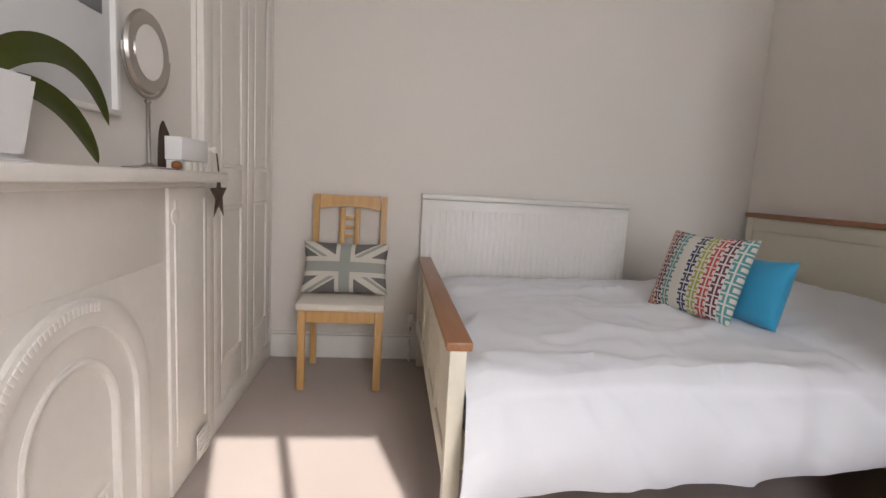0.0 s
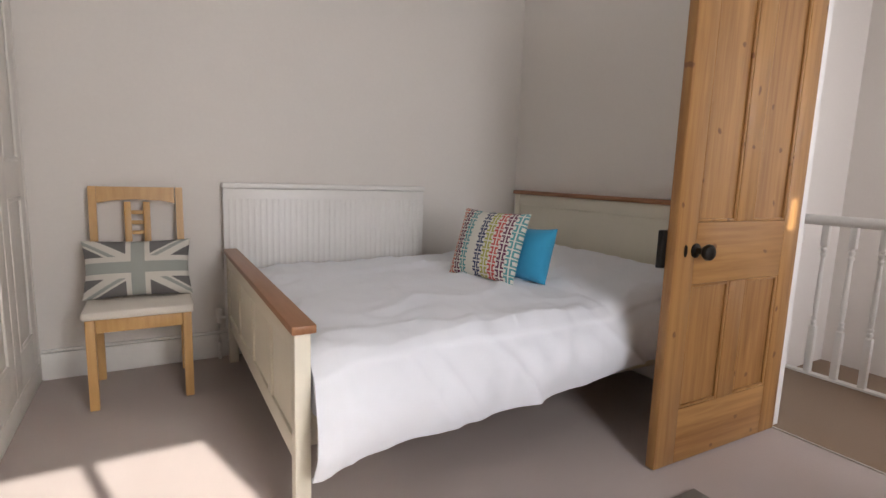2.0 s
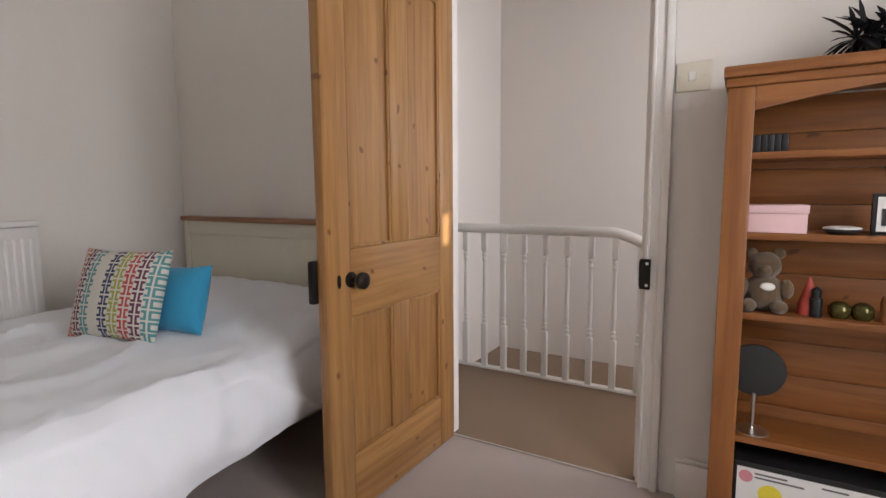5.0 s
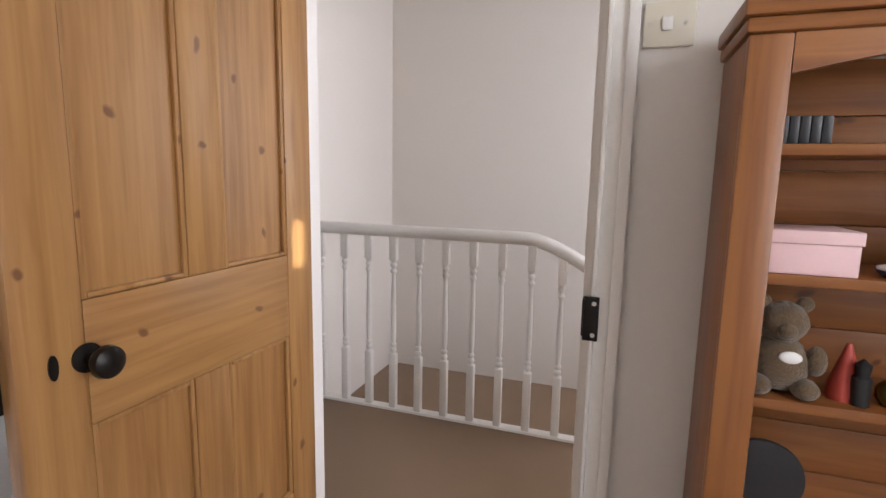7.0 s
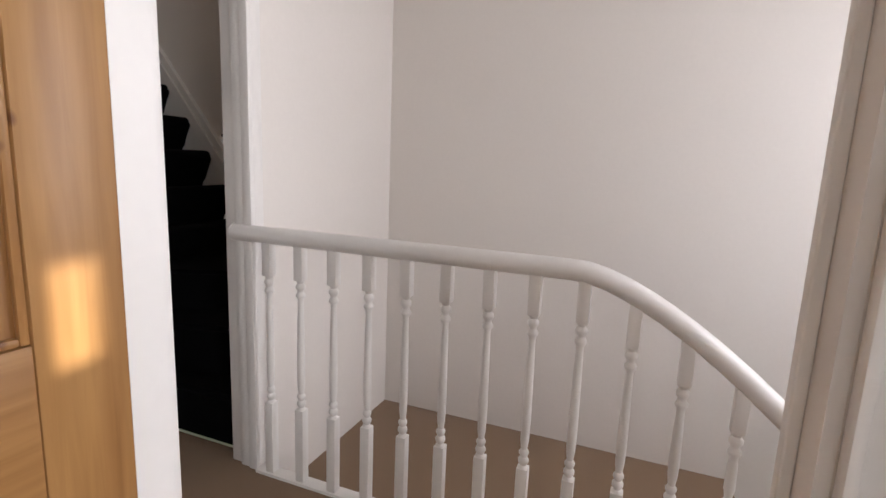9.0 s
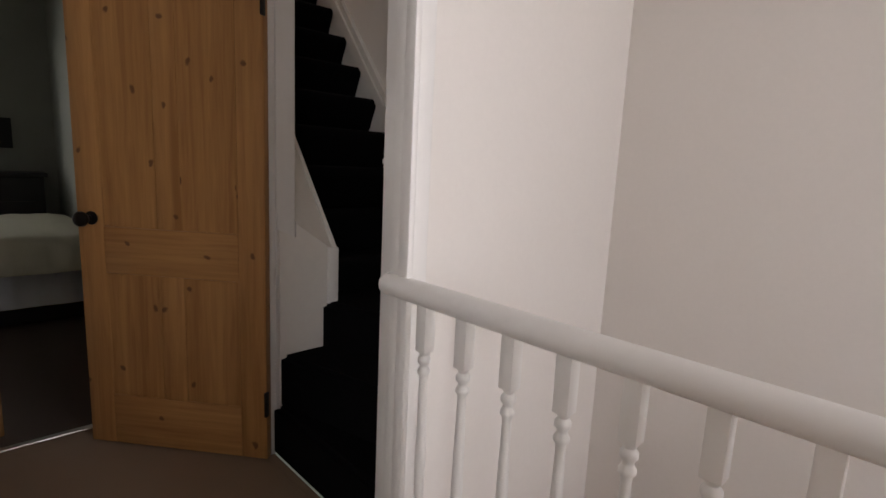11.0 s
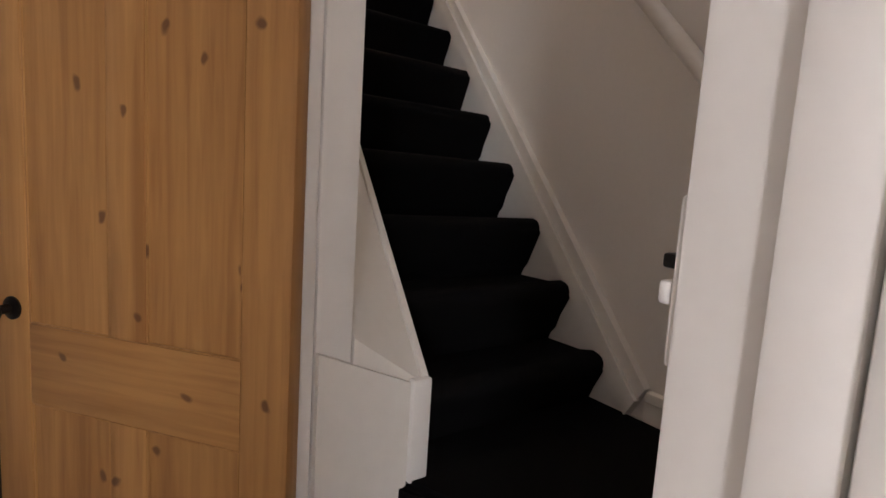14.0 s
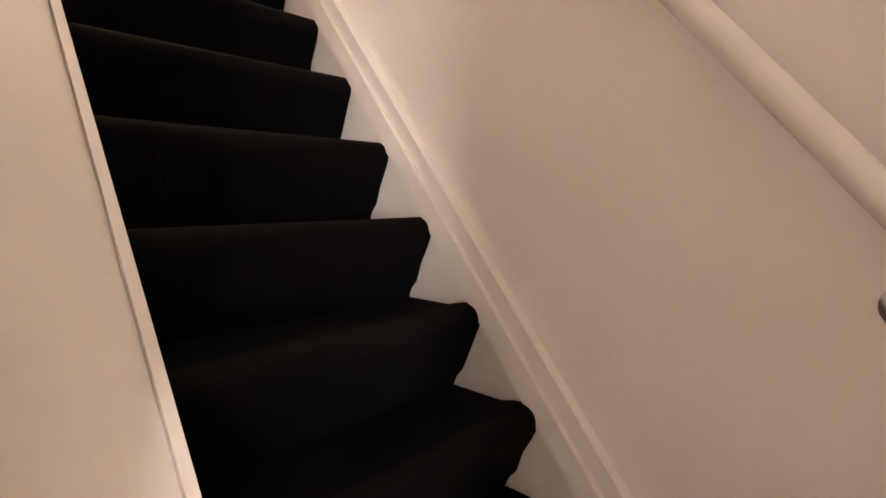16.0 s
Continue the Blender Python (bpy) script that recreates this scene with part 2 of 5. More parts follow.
PRINT = material("grey_photograph", (0.33, 0.34, 0.36), 0.4, scale=3, dark=(0.10, 0.10, 0.11), amount=0.9, bump=0)
MAT = material("picture_mount", (0.70, 0.70, 0.70), 0.5, amount=0.1, bump=0)
PIPING = {k: material(k, c, 0.85, scale=14, amount=0.2, bump=0.3, fine=350) for k, c in {
    "red_weave": (0.50, 0.075, 0.07), "teal_weave": (0.10, 0.29, 0.30), "navy_weave": (0.045, 0.055, 0.12),
    "olive_weave": (0.36, 0.36, 0.08), "coral_weave": (0.60, 0.17, 0.12), "plum_weave": (0.14, 0.04, 0.08)}.items()}
GLASS = bpy.data.materials.new("clear_glass")
GLASS.use_nodes = True
_g = GLASS.node_tree.nodes["Principled BSDF"]
_g.inputs["Transmission Weight"].default_value, _g.inputs["Roughness"].default_value = 1.0, 0.0
_g.inputs["IOR"].default_value = 1.1

# ---- mesh helpers ----
ORIGIN = {}


def box(bm, x0, x1, y0, y1, z0, z1, bevel=0.0, turn=None, mat=0):
    """Adds a box, with rounded edges if bevel is given, turned by the matrix turn."""
    m = Matrix.Translation(((x0 + x1) / 2, (y0 + y1) / 2, (z0 + z1) / 2)) @ Matrix.Diagonal((x1 - x0, y1 - y0, z1 - z0, 1))
    tmp = bmesh.new()
    bmesh.ops.create_cube(tmp, size=1.0, matrix=m)
    if bevel:
        bmesh.ops.bevel(tmp, geom=tmp.edges[:], offset=bevel, segments=2, profile=0.5, affect="EDGES")
    merge(bm, tmp, turn, mat)
    return bm


def merge(bm, tmp, turn=None, mat=0):
    if turn is not None:
        bmesh.ops.transform(tmp, matrix=turn, verts=tmp.verts)
    for f in tmp.faces:
        f.material_index = mat
    me = bpy.data.meshes.new("tmp")
    tmp.to_mesh(me)
    tmp.free()
    bm.from_mesh(me)
    bpy.data.meshes.remove(me)


def lathe(bm, profile, place=(0, 0, 0), sides=20, turn=None, mat=0):
    """A turned solid from (radius, height) pairs round the z axis."""
    tmp = bmesh.new()
    rings = []
    for r, h in profile:
        rings.append([tmp.verts.new((max(r, 1e-4) * math.cos(a), max(r, 1e-4) * math.sin(a), h))
                      for a in (2 * math.pi * k / sides for k in range(sides))])
    for lo, hi in zip(rings, rings[1:]):
        for k in range(sides):
            tmp.faces.new((lo[k], lo[(k + 1) % sides], hi[(k + 1) % sides], hi[k]))
    tmp.faces.new(rings[0][::-1]); tmp.faces.new(rings[-1])
    m = Matrix.Translation(place) @ (turn if turn is not None else Matrix.Identity(4))
    bmesh.ops.recalc_face_normals(tmp, faces=tmp.faces)
    merge(bm, tmp, m, mat)
    return bm


def prism(bm, outline, axis, lo, hi, turn=None, mat=0):
    """A solid from a flat outline of (a, b) pairs, drawn out along an axis (0 x, 1 y, 2 z) from lo to hi."""
    tmp = bmesh.new()
    def at(a, b, c):
        return (c, a, b) if axis == 0 else (a, c, b) if axis == 1 else (a, b, c)
    v0, v1 = [tmp.verts.new(at(a, b, lo)) for a, b in outline], [tmp.verts.new(at(a, b, hi)) for a, b in outline]
    k = len(outline)
    for i in range(k):
        tmp.faces.new((v0[i], v0[(i + 1) % k], v1[(i + 1) % k], v1[i]))
    tmp.faces.new(v0[::-1]); tmp.faces.new(v1)
    bmesh.ops.recalc_face_normals(tmp, faces=tmp.faces)
    merge(bm, tmp, turn, mat)
    return bm


def tube(bm, pts, r, sides=12, mat=0, flat=1.0):
    """A round bar along a line of points."""
    tmp = bmesh.new()
    pts = [Vector(p) for p in pts]
    rings = []
    for i, p in enumerate(pts):
        d = (pts[min(i + 1, len(pts) - 1)] - pts[max(i - 1, 0)]).normalized()
        side = d.cross(Vector((0, 0, 1)))
        side = side.normalized() if side.length > 1e-3 else Vector((1, 0, 0))
        up = side.cross(d)
        rings.append([tmp.verts.new(p + side * r * math.cos(a) + up * r * flat * math.sin(a))
                      for a in (2 * math.pi * k / sides for k in range(sides))])
    for lo, hi in zip(rings, rings[1:]):
        for k in range(sides):
            tmp.faces.new((lo[k], lo[(k + 1) % sides], hi[(k + 1) % sides], hi[k]))
    tmp.faces.new(rings[0][::-1]); tmp.faces.new(rings[-1])
    bmesh.ops.recalc_face_normals(tmp, faces=tmp.faces)
    merge(bm, tmp, None, mat)
    return bm


def finish(name, bm, mats, smooth=False):
    me = bpy.data.meshes.new(name)
    bm.to_mesh(me)
    bm.free()
    for m in (mats if isinstance(mats, (list, tuple)) else [mats]):
        me.materials.append(m)
    if smooth:
        me.polygons.foreach_set("use_smooth", [True] * len(me.polygons))
        me.set_sharp_from_angle(angle=radians(40))
    return new(name, me)


def structure(name, bm, mats, label, category, smooth=False):
    return tagged(finish(name, bm, mats, smooth), label, category, kind="structure")


def thing(name, place, label, category, group="", kind="", m=None):
    """An empty at the thing's base; with m its parts are built in its own axes, else in the world's."""
    ob = new(name)
    ob.empty_display_size = 0.05
    ob.matrix_basis = m if m is not None else Matrix.Translation(place)
    ORIGIN[ob.name] = Vector((0, 0, 0)) if m is not None else Vector(place)
    return tagged(ob, label, category, group, kind)


def part(name, bm, mats, parent, label="", smooth=False):
    ob = finish(name, bm, mats, smooth)
    root = parent if parent.name in ORIGIN else parent.parent
    off = ORIGIN[root.name]
    if off.length:
        ob.data.transform(Matrix.Translation(-off))
    ob.parent = parent
    return tagged(ob, label)


def boxed(name, dims, mat, parent, label="", bevel=0.004, turn=None):
    return part(name, box(bmesh.new(), *dims, bevel=bevel, turn=turn), mat, parent, label, smooth=True)

# ---- the plan, in metres ----
WX, NY, EX, EX2, SY, TOP = -0.15, 3.145, 2.70, 2.765, -1.10, 2.75
BALX, STX0, STX1, PARTY, LN = 3.590, 3.908, 4.665, 1.86, 3.37
JL, JR, DOORH = 0.418, 1.236, 1.99

# ---- floors ----
b = bmesh.new()
box(b, WX - 0.5, EX + 0.01, SY - 0.15, NY + 0.15, -0.25, 0.0)
structure("floor_bedroom", b, PINKCARPET, "pale pinkish beige carpet covering the bedroom floor", "floor")
b = bmesh.new()
box(b, EX + 0.004, BALX + 0.03, SY, LN, -0.25, 0.002)
box(b, BALX + 0.031, 3.655, 1.925, 2.70, -0.25, 0.002)
structure("floor_landing", b, TANCARPET, "tan brown carpet on the narrow landing", "floor")
b = bmesh.new()
box(b, -0.2, 3.64, LN + 0.01, 7.6, -0.25, 0.0)
structure("floor_far_room", b, DARKCARPET, "dark brown carpet of the far bedroom", "floor")
b = bmesh.new()
box(b, BALX + 0.03, STX1, 0.10, PARTY, -0.6, -0.21)
stairs_down = structure("lower_stairs", b, TANCARPET, "tan carpeted stairs going down beside the landing", "stairs")
for k in range(1, 7):
    b = box(bmesh.new(), BALX + 0.03, STX1, 0.10 - 0.24 * k, 0.10 - 0.24 * (k - 1), -0.9 - 0.19 * k, -0.21 - 0.19 * k, bevel=0.012)
    finish("step", b, TANCARPET, False).parent = stairs_down

# ---- walls ----
def wall(name, boxes, mat, label):
    b = bmesh.new()
    for d in boxes:
        box(b, *d)
    return structure(name, b, mat, label, "wall")


wall("wall_north", [(WX - 0.5, EX, NY, NY + 0.12, 0, TOP)], WALL, "plain off-white painted bedroom wall")
wall("wall_east", [(EX, EX2, JR, NY + 0.12, 0, TOP), (EX, EX2, SY, JL, 0, TOP), (EX, EX2, JL, JR, DOORH, TOP)], WALL,
     "off-white painted wall with a doorway to the landing")
wall("wall_west", [(WX - 0.5, WX - 0.35, SY, NY, 0, TOP), (WX - 0.35, WX - 0.04, 0.45, 2.10, 1.0, TOP)], WALL,
     "white painted chimney breast wall above the fireplace")
wx0, wx1, wz0, wz1 = 0.745, 1.49, 0.75, 2.30
wall("wall_south", [(WX - 0.5, wx0, SY - 0.15, SY, 0, TOP), (wx1, EX2, SY - 0.15, SY, 0, TOP), (wx0, wx1, SY - 0.15, SY, 0, wz0),
                    (wx0, wx1, SY - 0.15, SY, wz1, TOP)], WALL, "off-white painted wall with a tall sash window")
# unseen slit at x 3.246-3.35 added so the sun makes a small spot on door_1
wall("wall_landing_south", [(EX2, 3.246, SY - 0.15, SY, -3, TOP), (3.246, 3.35, SY - 0.15, SY, -3, 2.41), (3.246, 3.35, SY - 0.15, SY, 2.635, TOP), (4.35, 4.9, SY - 0.15, SY, -3, TOP), (3.35, 4.35, SY - 0.15, SY, -3, 0.8),
                            (3.35, 4.35, SY - 0.15, SY, 2.2, TOP)], WALL, "off-white painted wall with an added unseen window and sun slit")
wall("wall_stairwell_east", [(STX1, STX1 + 0.15, SY, 6.0, -3, 4.6)], WALL, "plain off-white wall beside both flights of stairs")
wall("wall_stairwell_floor", [(EX2, STX1, SY, PARTY, -3.1, -2.9)], TANCARPET, "dim lower hall floor under the stairs")
wall("wall_partition", [(3.65, STX1, PARTY, PARTY + 0.056, -3, TOP + 1.8)], WALL, "plain off-white partition between the two stair flights")
wall("wall_landing_north", [(EX2 - 0.6, 2.83, LN, LN + 0.12, 0, TOP), (3.56, 3.743, LN, LN + 0.12, 0, TOP), (2.83, 3.56, LN, LN + 0.12, 2.0, TOP)], WALL,
     "off-white wall at the landing's end with a doorway")
wall("wall_landing_inner", [(3.645, 3.743, 2.73, LN, 0, TOP + 0.6), (3.645, 3.70, 1.922, 2.73, 2.07, TOP + 0.6)], WALL,
     "off-white painted wall beside the attic stairs")
wall("wall_landing_west_end", [(EX2 - 0.09, EX2, NY + 0.12, LN, 0, TOP)], WALL, "off-white wall of the landing")
# the gap from 3.3 to 4.1 m is unseen, added beside the attic fill lamp
wall("wall_attic_end", [(3.6, STX1, 5.4, 5.5, 0, 3.3), (3.6, STX1, 5.4, 5.5, 4.1, 4.6), (3.645, 3.743, LN + 0.12, 5.5, 0, 4.6)], WALL, "plain attic wall at the head of the stairs")
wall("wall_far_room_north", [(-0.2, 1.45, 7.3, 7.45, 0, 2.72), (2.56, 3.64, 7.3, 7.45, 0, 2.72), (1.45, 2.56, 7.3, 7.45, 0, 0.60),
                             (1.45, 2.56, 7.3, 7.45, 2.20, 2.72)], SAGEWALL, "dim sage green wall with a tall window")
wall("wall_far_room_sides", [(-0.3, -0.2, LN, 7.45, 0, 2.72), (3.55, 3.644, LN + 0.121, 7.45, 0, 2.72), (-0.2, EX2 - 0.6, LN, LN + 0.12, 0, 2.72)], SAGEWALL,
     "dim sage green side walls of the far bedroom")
b = bmesh.new()
box(b, WX - 0.5, STX1, SY - 0.15, PARTY, TOP, TOP + 0.12)
box(b, WX - 0.5, 3.644, PARTY, LN + 0.12, TOP, TOP + 0.12)
structure("ceiling", b, CEIL, "plain white ceiling of bedroom and landing", "ceiling")
b = bmesh.new()
box(b, -0.3, 3.644, LN + 0.12, 7.45, 2.72, 2.82)
box(b, -0.2, 3.55, 7.2, 7.3, 2.64, 2.72, bevel=0.02)
structure("ceiling_far_room", b, CEIL, "white ceiling with a cornice in the far bedroom", "ceiling")
b = bmesh.new()
box(b, 3.6, STX1 + 0.15, PARTY, 5.5, 4.6, 4.7)
structure("ceiling_attic", b, CEIL, "white ceiling over the attic stairs", "ceiling")

# added out of view: blocks the sun at the landing window, leaves the slit clear
wall("wall_sun_blocker", [(3.745, 9.0, -2.7, -2.5, -3.2, 6.0)], WALL, "plain unseen outdoor wall added to keep sun off the landing")

# ---- skirting and casings ----
def skirting(name, runs):
    b = bmesh.new()
    for x0, x1, y0, y1, z0 in runs:
        box(b, x0, x1, y0, y1, z0, z0 + 0.135, bevel=0.003)
        along_x = (x1 - x0) > (y1 - y0)
        if along_x:
            box(b, x0, x1, y0 + 0.004, y1, z0 + 0.137, z0 + 0.152, bevel=0.004)
        else:
            box(b, x0 + 0.004, x1 - 0.004, y0, y1, z0 + 0.137, z0 + 0.152, bevel=0.004)
    return structure(name, b, GLOSS, "white gloss painted moulded skirting board", "skirting", smooth=True)


skirting("baseboard_bedroom", [(WX + 0.002, EX - 0.003, NY - 0.02, NY - 0.001, 0), (EX - 0.02, EX - 0.001, 1.36, NY - 0.022, 0), (EX - 0.02, EX - 0.001, SY, JL - 0.125, 0)])
skirting("baseboard_landing", [(EX2 + 0.001, EX2 + 0.02, 1.36, LN - 0.02, 0), (EX2 + 0.001, EX2 + 0.02, SY, JL - 0.125, 0)])


def casing(name, axis, face, out, lo, hi, top, label="white gloss painted moulded door casing", width=0.095):
    """Architrave round an opening on one side of a wall: two uprights and a head, each in three stepped mouldings."""
    b = bmesh.new()
    steps = [(0.0, width, 0.014), (width * 0.62, width, 0.026), (0.0, width * 0.16, 0.020)]
    for a, c, proud in steps:
        f0, f1 = (face, face + proud) if out > 0 else (face - proud, face)
        for u0, u1 in ((lo - c, lo - a), (hi + a, hi + c)):
            d = (f0, f1, u0, u1, 0, top + c) if axis == 0 else (u0, u1, f0, f1, 0, top + c)
            box(b, *d, bevel=0.0035)
        d = (f0, f1, lo - a, hi + a, top + a, top + c) if axis == 0 else (lo - a, hi + a, f0, f1, top + a, top + c)
        box(b, *d, bevel=0.0035)
    return structure(name, b, GLOSS, label, "door casing", smooth=True)


casing("trim_door_bedroom", 0, EX - 0.001, -1, JL, JR, DOORH, width=0.068)
casing("trim_door_landing", 0, EX2 + 0.001, 1, JL, JR, DOORH)
casing("trim_door_far_room", 1, LN - 0.001, -1, 2.835, 3.555, 2.0, width=0.068)
b = bmesh.new()
for y0, y1 in ((JL, JL + 0.012), (JR - 0.012, JR)):
    box(b, EX + 0.001, EX2 - 0.001, y0, y1, 0.003, DOORH)
box(b, EX + 0.001, EX2 - 0.001, JL, JR, DOORH - 0.012, DOORH)
box(b, EX + 0.045, EX2 - 0.002, JL + 0.012, JL + 0.024, 0.003, DOORH - 0.012, bevel=0.002)
box(b, EX + 0.045, EX2 - 0.002, JL + 0.012, JR - 0.012, DOORH - 0.024, DOORH - 0.012, bevel=0.002)
structure("trim_door_lining", b, GLOSS, "white gloss painted door lining with stop", "door frame")
b = bmesh.new()
box(b, EX + 0.002, EX + 0.013, JL + 0.014, JR - 0.014, 0.001, 0.006, bevel=0.002)
structure("threshold_bedroom", b, STEELSTRIP, "narrow metal threshold strip between two carpets", "threshold")
b = bmesh.new()
box(b, 2.835, 3.555, LN - 0.012, LN + 0.02, 0.002, 0.010, bevel=0.003)
structure("threshold_far_room", b, STEELSTRIP, "aluminium carpet strip in the far doorway", "threshold")
sp = thing("strike_plate", (EX, JL, 0.8), "black iron lock keep screwed to the white door lining", "strike plate")
boxed("plate", (EX - 0.034, EX - 0.028, JL - 0.020, JL + 0.016, 0.757, 0.866), BLACKIRON, sp, bevel=0.002)
boxed("keep_box", (EX - 0.0279, EX + 0.012, JL + 0.0125, JL + 0.020, 0.765, 0.858), BLACKIRON, sp, bevel=0.003)
for z in (0.772, 0.850):
    part("screw", lathe(bmesh.new(), [(0.0055, 0), (0.0055, 0.002)], (EX - 0.034, JL - 0.008, z), 12, Matrix.Rotation(radians(-90), 4, "Y")), STEELSTRIP, sp, "bright screw head")


# ---- panelled doors ----
def panel_door(name, m, wide, high, mats, label, rows, stile=0.11, munt=0.10, deep=0.038, relief=0.012, knob_u=0.0, knob_z=0.85,
               lock=True, side=-1, category="door", bead=0.012):
    """A framed door in its own axes: x from the hinge to the free edge, y through its thickness."""
    ob = thing(name, (0, 0, 0), label, category, kind="structure", m=m)
    upright, level = mats
    z0 = 0.008
    for u0, u1 in ((0, stile), (wide - stile, wide)):
        boxed("stile", (u0, u1, 0, deep, z0, high), upright, ob, bevel=0.003)
    zs = [z0] + [z for r in rows for z in r] + [high]
    for k in range(0, len(zs), 2):
        boxed("rail", (stile + 0.0008, wide - stile - 0.0008, 0.0006, deep - 0.0006, zs[k], zs[k + 1]), level, ob, bevel=0.002)
    mid = wide / 2
    for lo, hi in rows:
        boxed("muntin", (mid - munt / 2, mid + munt / 2, 0.0006, deep - 0.0006, lo + 0.0008, hi - 0.0008), upright, ob, bevel=0.002)
        for u0, u1 in ((stile, mid - munt / 2), (mid + munt / 2, wide - stile)):
            boxed("panel", (u0 + 0.001, u1 - 0.001, relief, deep - relief, lo + 0.001, hi - 0.001), upright, ob, bevel=0.0)
            b = bmesh.new()
            for f0, f1 in ((0.002, relief), (deep - relief, deep - 0.002)):
                box(b, u0 + 0.0012, u0 + bead, f0, f1, lo + 0.001, hi - 0.001, bevel=0.003)
                box(b, u1 - bead, u1 - 0.0012, f0, f1, lo + 0.001, hi - 0.001, bevel=0.003)
                box(b, u0 + bead, u1 - bead, f0, f1, lo + 0.0012, lo + bead, bevel=0.003)
                box(b, u0 + bead, u1 - bead, f0, f1, hi - bead, hi - 0.0012, bevel=0.003)
            part("panel_moulding", b, upright, ob, smooth=True)
    ball = [(0.026, 0), (0.026, 0.004), (0.011, 0.008), (0.010, 0.030), (0.022, 0.036), (0.029, 0.048), (0.027, 0.060), (0.016, 0.068), (0.0, 0.070)]
    ku = wide - 0.11 if not knob_u else knob_u
    for face, ang in ((0, 90), (deep, -90)):
        part("door_knob", lathe(bmesh.new(), ball, (ku, face, knob_z), 24, Matrix.Rotation(radians(ang), 4, "X")), BLACKIRON, ob, "round black iron knob", smooth=True)
    for face, ang in ((0, 90), (deep, -90)):
        part("keyhole_plate", lathe(bmesh.new(), [(0.010, 0), (0.010, 0.003)], (ku + 0.055, face, knob_z), 14,
             Matrix.Rotation(radians(ang), 4, "X") @ Matrix.Diagonal((0.8, 2.2, 1, 1))), BLACKIRON, ob, "black keyhole escutcheon")
    return ob


d1 = Matrix.Translation((EX - 0.010, 1.244, 0)) @ Matrix.Rotation(math.atan2(0.018, -0.775), 4, "Z")
bedroom_door = panel_door("door_1", d1, 0.772, 1.975, (PINE, PINEH), "stripped pine four-panel door standing open into the bedroom",
                          [(0.225, 0.70), (0.925, 1.86)], knob_z=0.825)
rl = part("rim_lock", box(bmesh.new(), 0.728, 0.790, -0.024, -0.001, 0.760, 0.895, bevel=0.004), BLACKIRON, bedroom_door, "black iron rim lock case", smooth=True)
d2 = Matrix.Translation((3.640, 2.690, 0)) @ Matrix.Rotation(math.atan2(0.590, -0.487), 4, "Z")
stair_door = panel_door("door_2", d2, 0.755, 1.965, (LIGHTPINE, LIGHTPINEH), "stripped knotty pine door swung back from the attic stairs",
                        [(0.215, 0.72), (0.90, 1.86)], stile=0.105, munt=0.095, relief=0.006, knob_z=0.93, bead=0.004, knob_u=0.695)
for z in (0.24, 1.72):
    part("hinge", box(bmesh.new(), -0.006, 0.006, 0.026, 0.050, z - 0.05, z + 0.05, bevel=0.003), BLACKIRON, stair_door, "black iron butt hinge", smooth=True)
d3 = Matrix.Translation((2.868, LN + 0.125, 0)) @ Matrix.Rotation(radians(112), 4, "Z")
panel_door("door_3", d3, 0.66, 1.965, (PINE, PINEH), "stripped pine door opened into the dim far bedroom",
           [(0.215, 0.72), (0.90, 1.86)], stile=0.105, munt=0.095, relief=0.008, knob_z=0.93)

# ---- windows ----
def sash_window(name, x0, x1, z0, z1, y, label, bars=(), rows=(0.5,)):
    ob = thing(name, ((x0 + x1) / 2, y, z0), label, "window", kind="structure")
    for d in ((x0, x0 + 0.05, y, y + 0.07, z0, z1), (x1 - 0.05, x1, y, y + 0.07, z0, z1), (x0 + 0.05, x1 - 0.05, y, y + 0.07, z0, z0 + 0.06),
              (x0 + 0.05, x1 - 0.05, y, y + 0.07, z1 - 0.05, z1)):
        boxed("window_frame", d, GLOSS, ob)
    for r in rows:
        zz = z0 + (z1 - z0) * r
        boxed("meeting_rail", (x0 + 0.05, x1 - 0.05, y + 0.01, y + 0.06, zz - 0.02, zz + 0.02), GLOSS, ob)
    for bx in bars:
        boxed("mullion", (bx - 0.016, bx + 0.016, y + 0.015, y + 0.055, z0 + 0.06, z1 - 0.05), GLOSS, ob)
    boxed("window_sill", (x0 - 0.06, x1 + 0.06, y - 0.06 if y > 0 else y + 0.02, y + 0.07 if y > 0 else y + 0.19, z0 - 0.035, z0 - 0.002), GLOSS, ob)
    g = boxed("pane", (x0 + 0.05, x1 - 0.05, y + 0.033, y + 0.037, z0 + 0.06, z1 - 0.05), GLASS, ob, bevel=0)
    g.visible_shadow = False
    return ob


sash_window("window_1", wx0, wx1, wz0, wz1, SY - 0.13, "white painted sash window behind the walker", bars=(1.06,), rows=())
# the landing's south window is unseen, added to go with the fill lamp
sash_window("landing_fill_window", 3.35, 4.35, 0.8, 2.2, SY - 0.13, "unseen white sash window added to light the landing", bars=(3.85,))
bay = sash_window("window_3", 1.45, 2.56, 0.60, 2.20, 7.33, "white painted sash window with trees outside", rows=(0.58,))
boxed("corner_post", (2.19, 2.33, 7.315, 7.41, 0.60, 2.20), GLOSS, bay, "broad white post between two sashes")
boxed("sash_stile", (2.335, 2.375, 7.345, 7.395, 0.66, 2.15), GLOSS, bay)

# ---- balustrade ----
bal = thing("balustrade", (BALX, 1.1, 0.0), "white painted landing balustrade with turned spindles", "balustrade")
boxed("base_rail", (BALX - 0.022, BALX + 0.028, 0.30, PARTY - 0.052, -0.12, 0.014), GLOSS, bal, bevel=0.004)


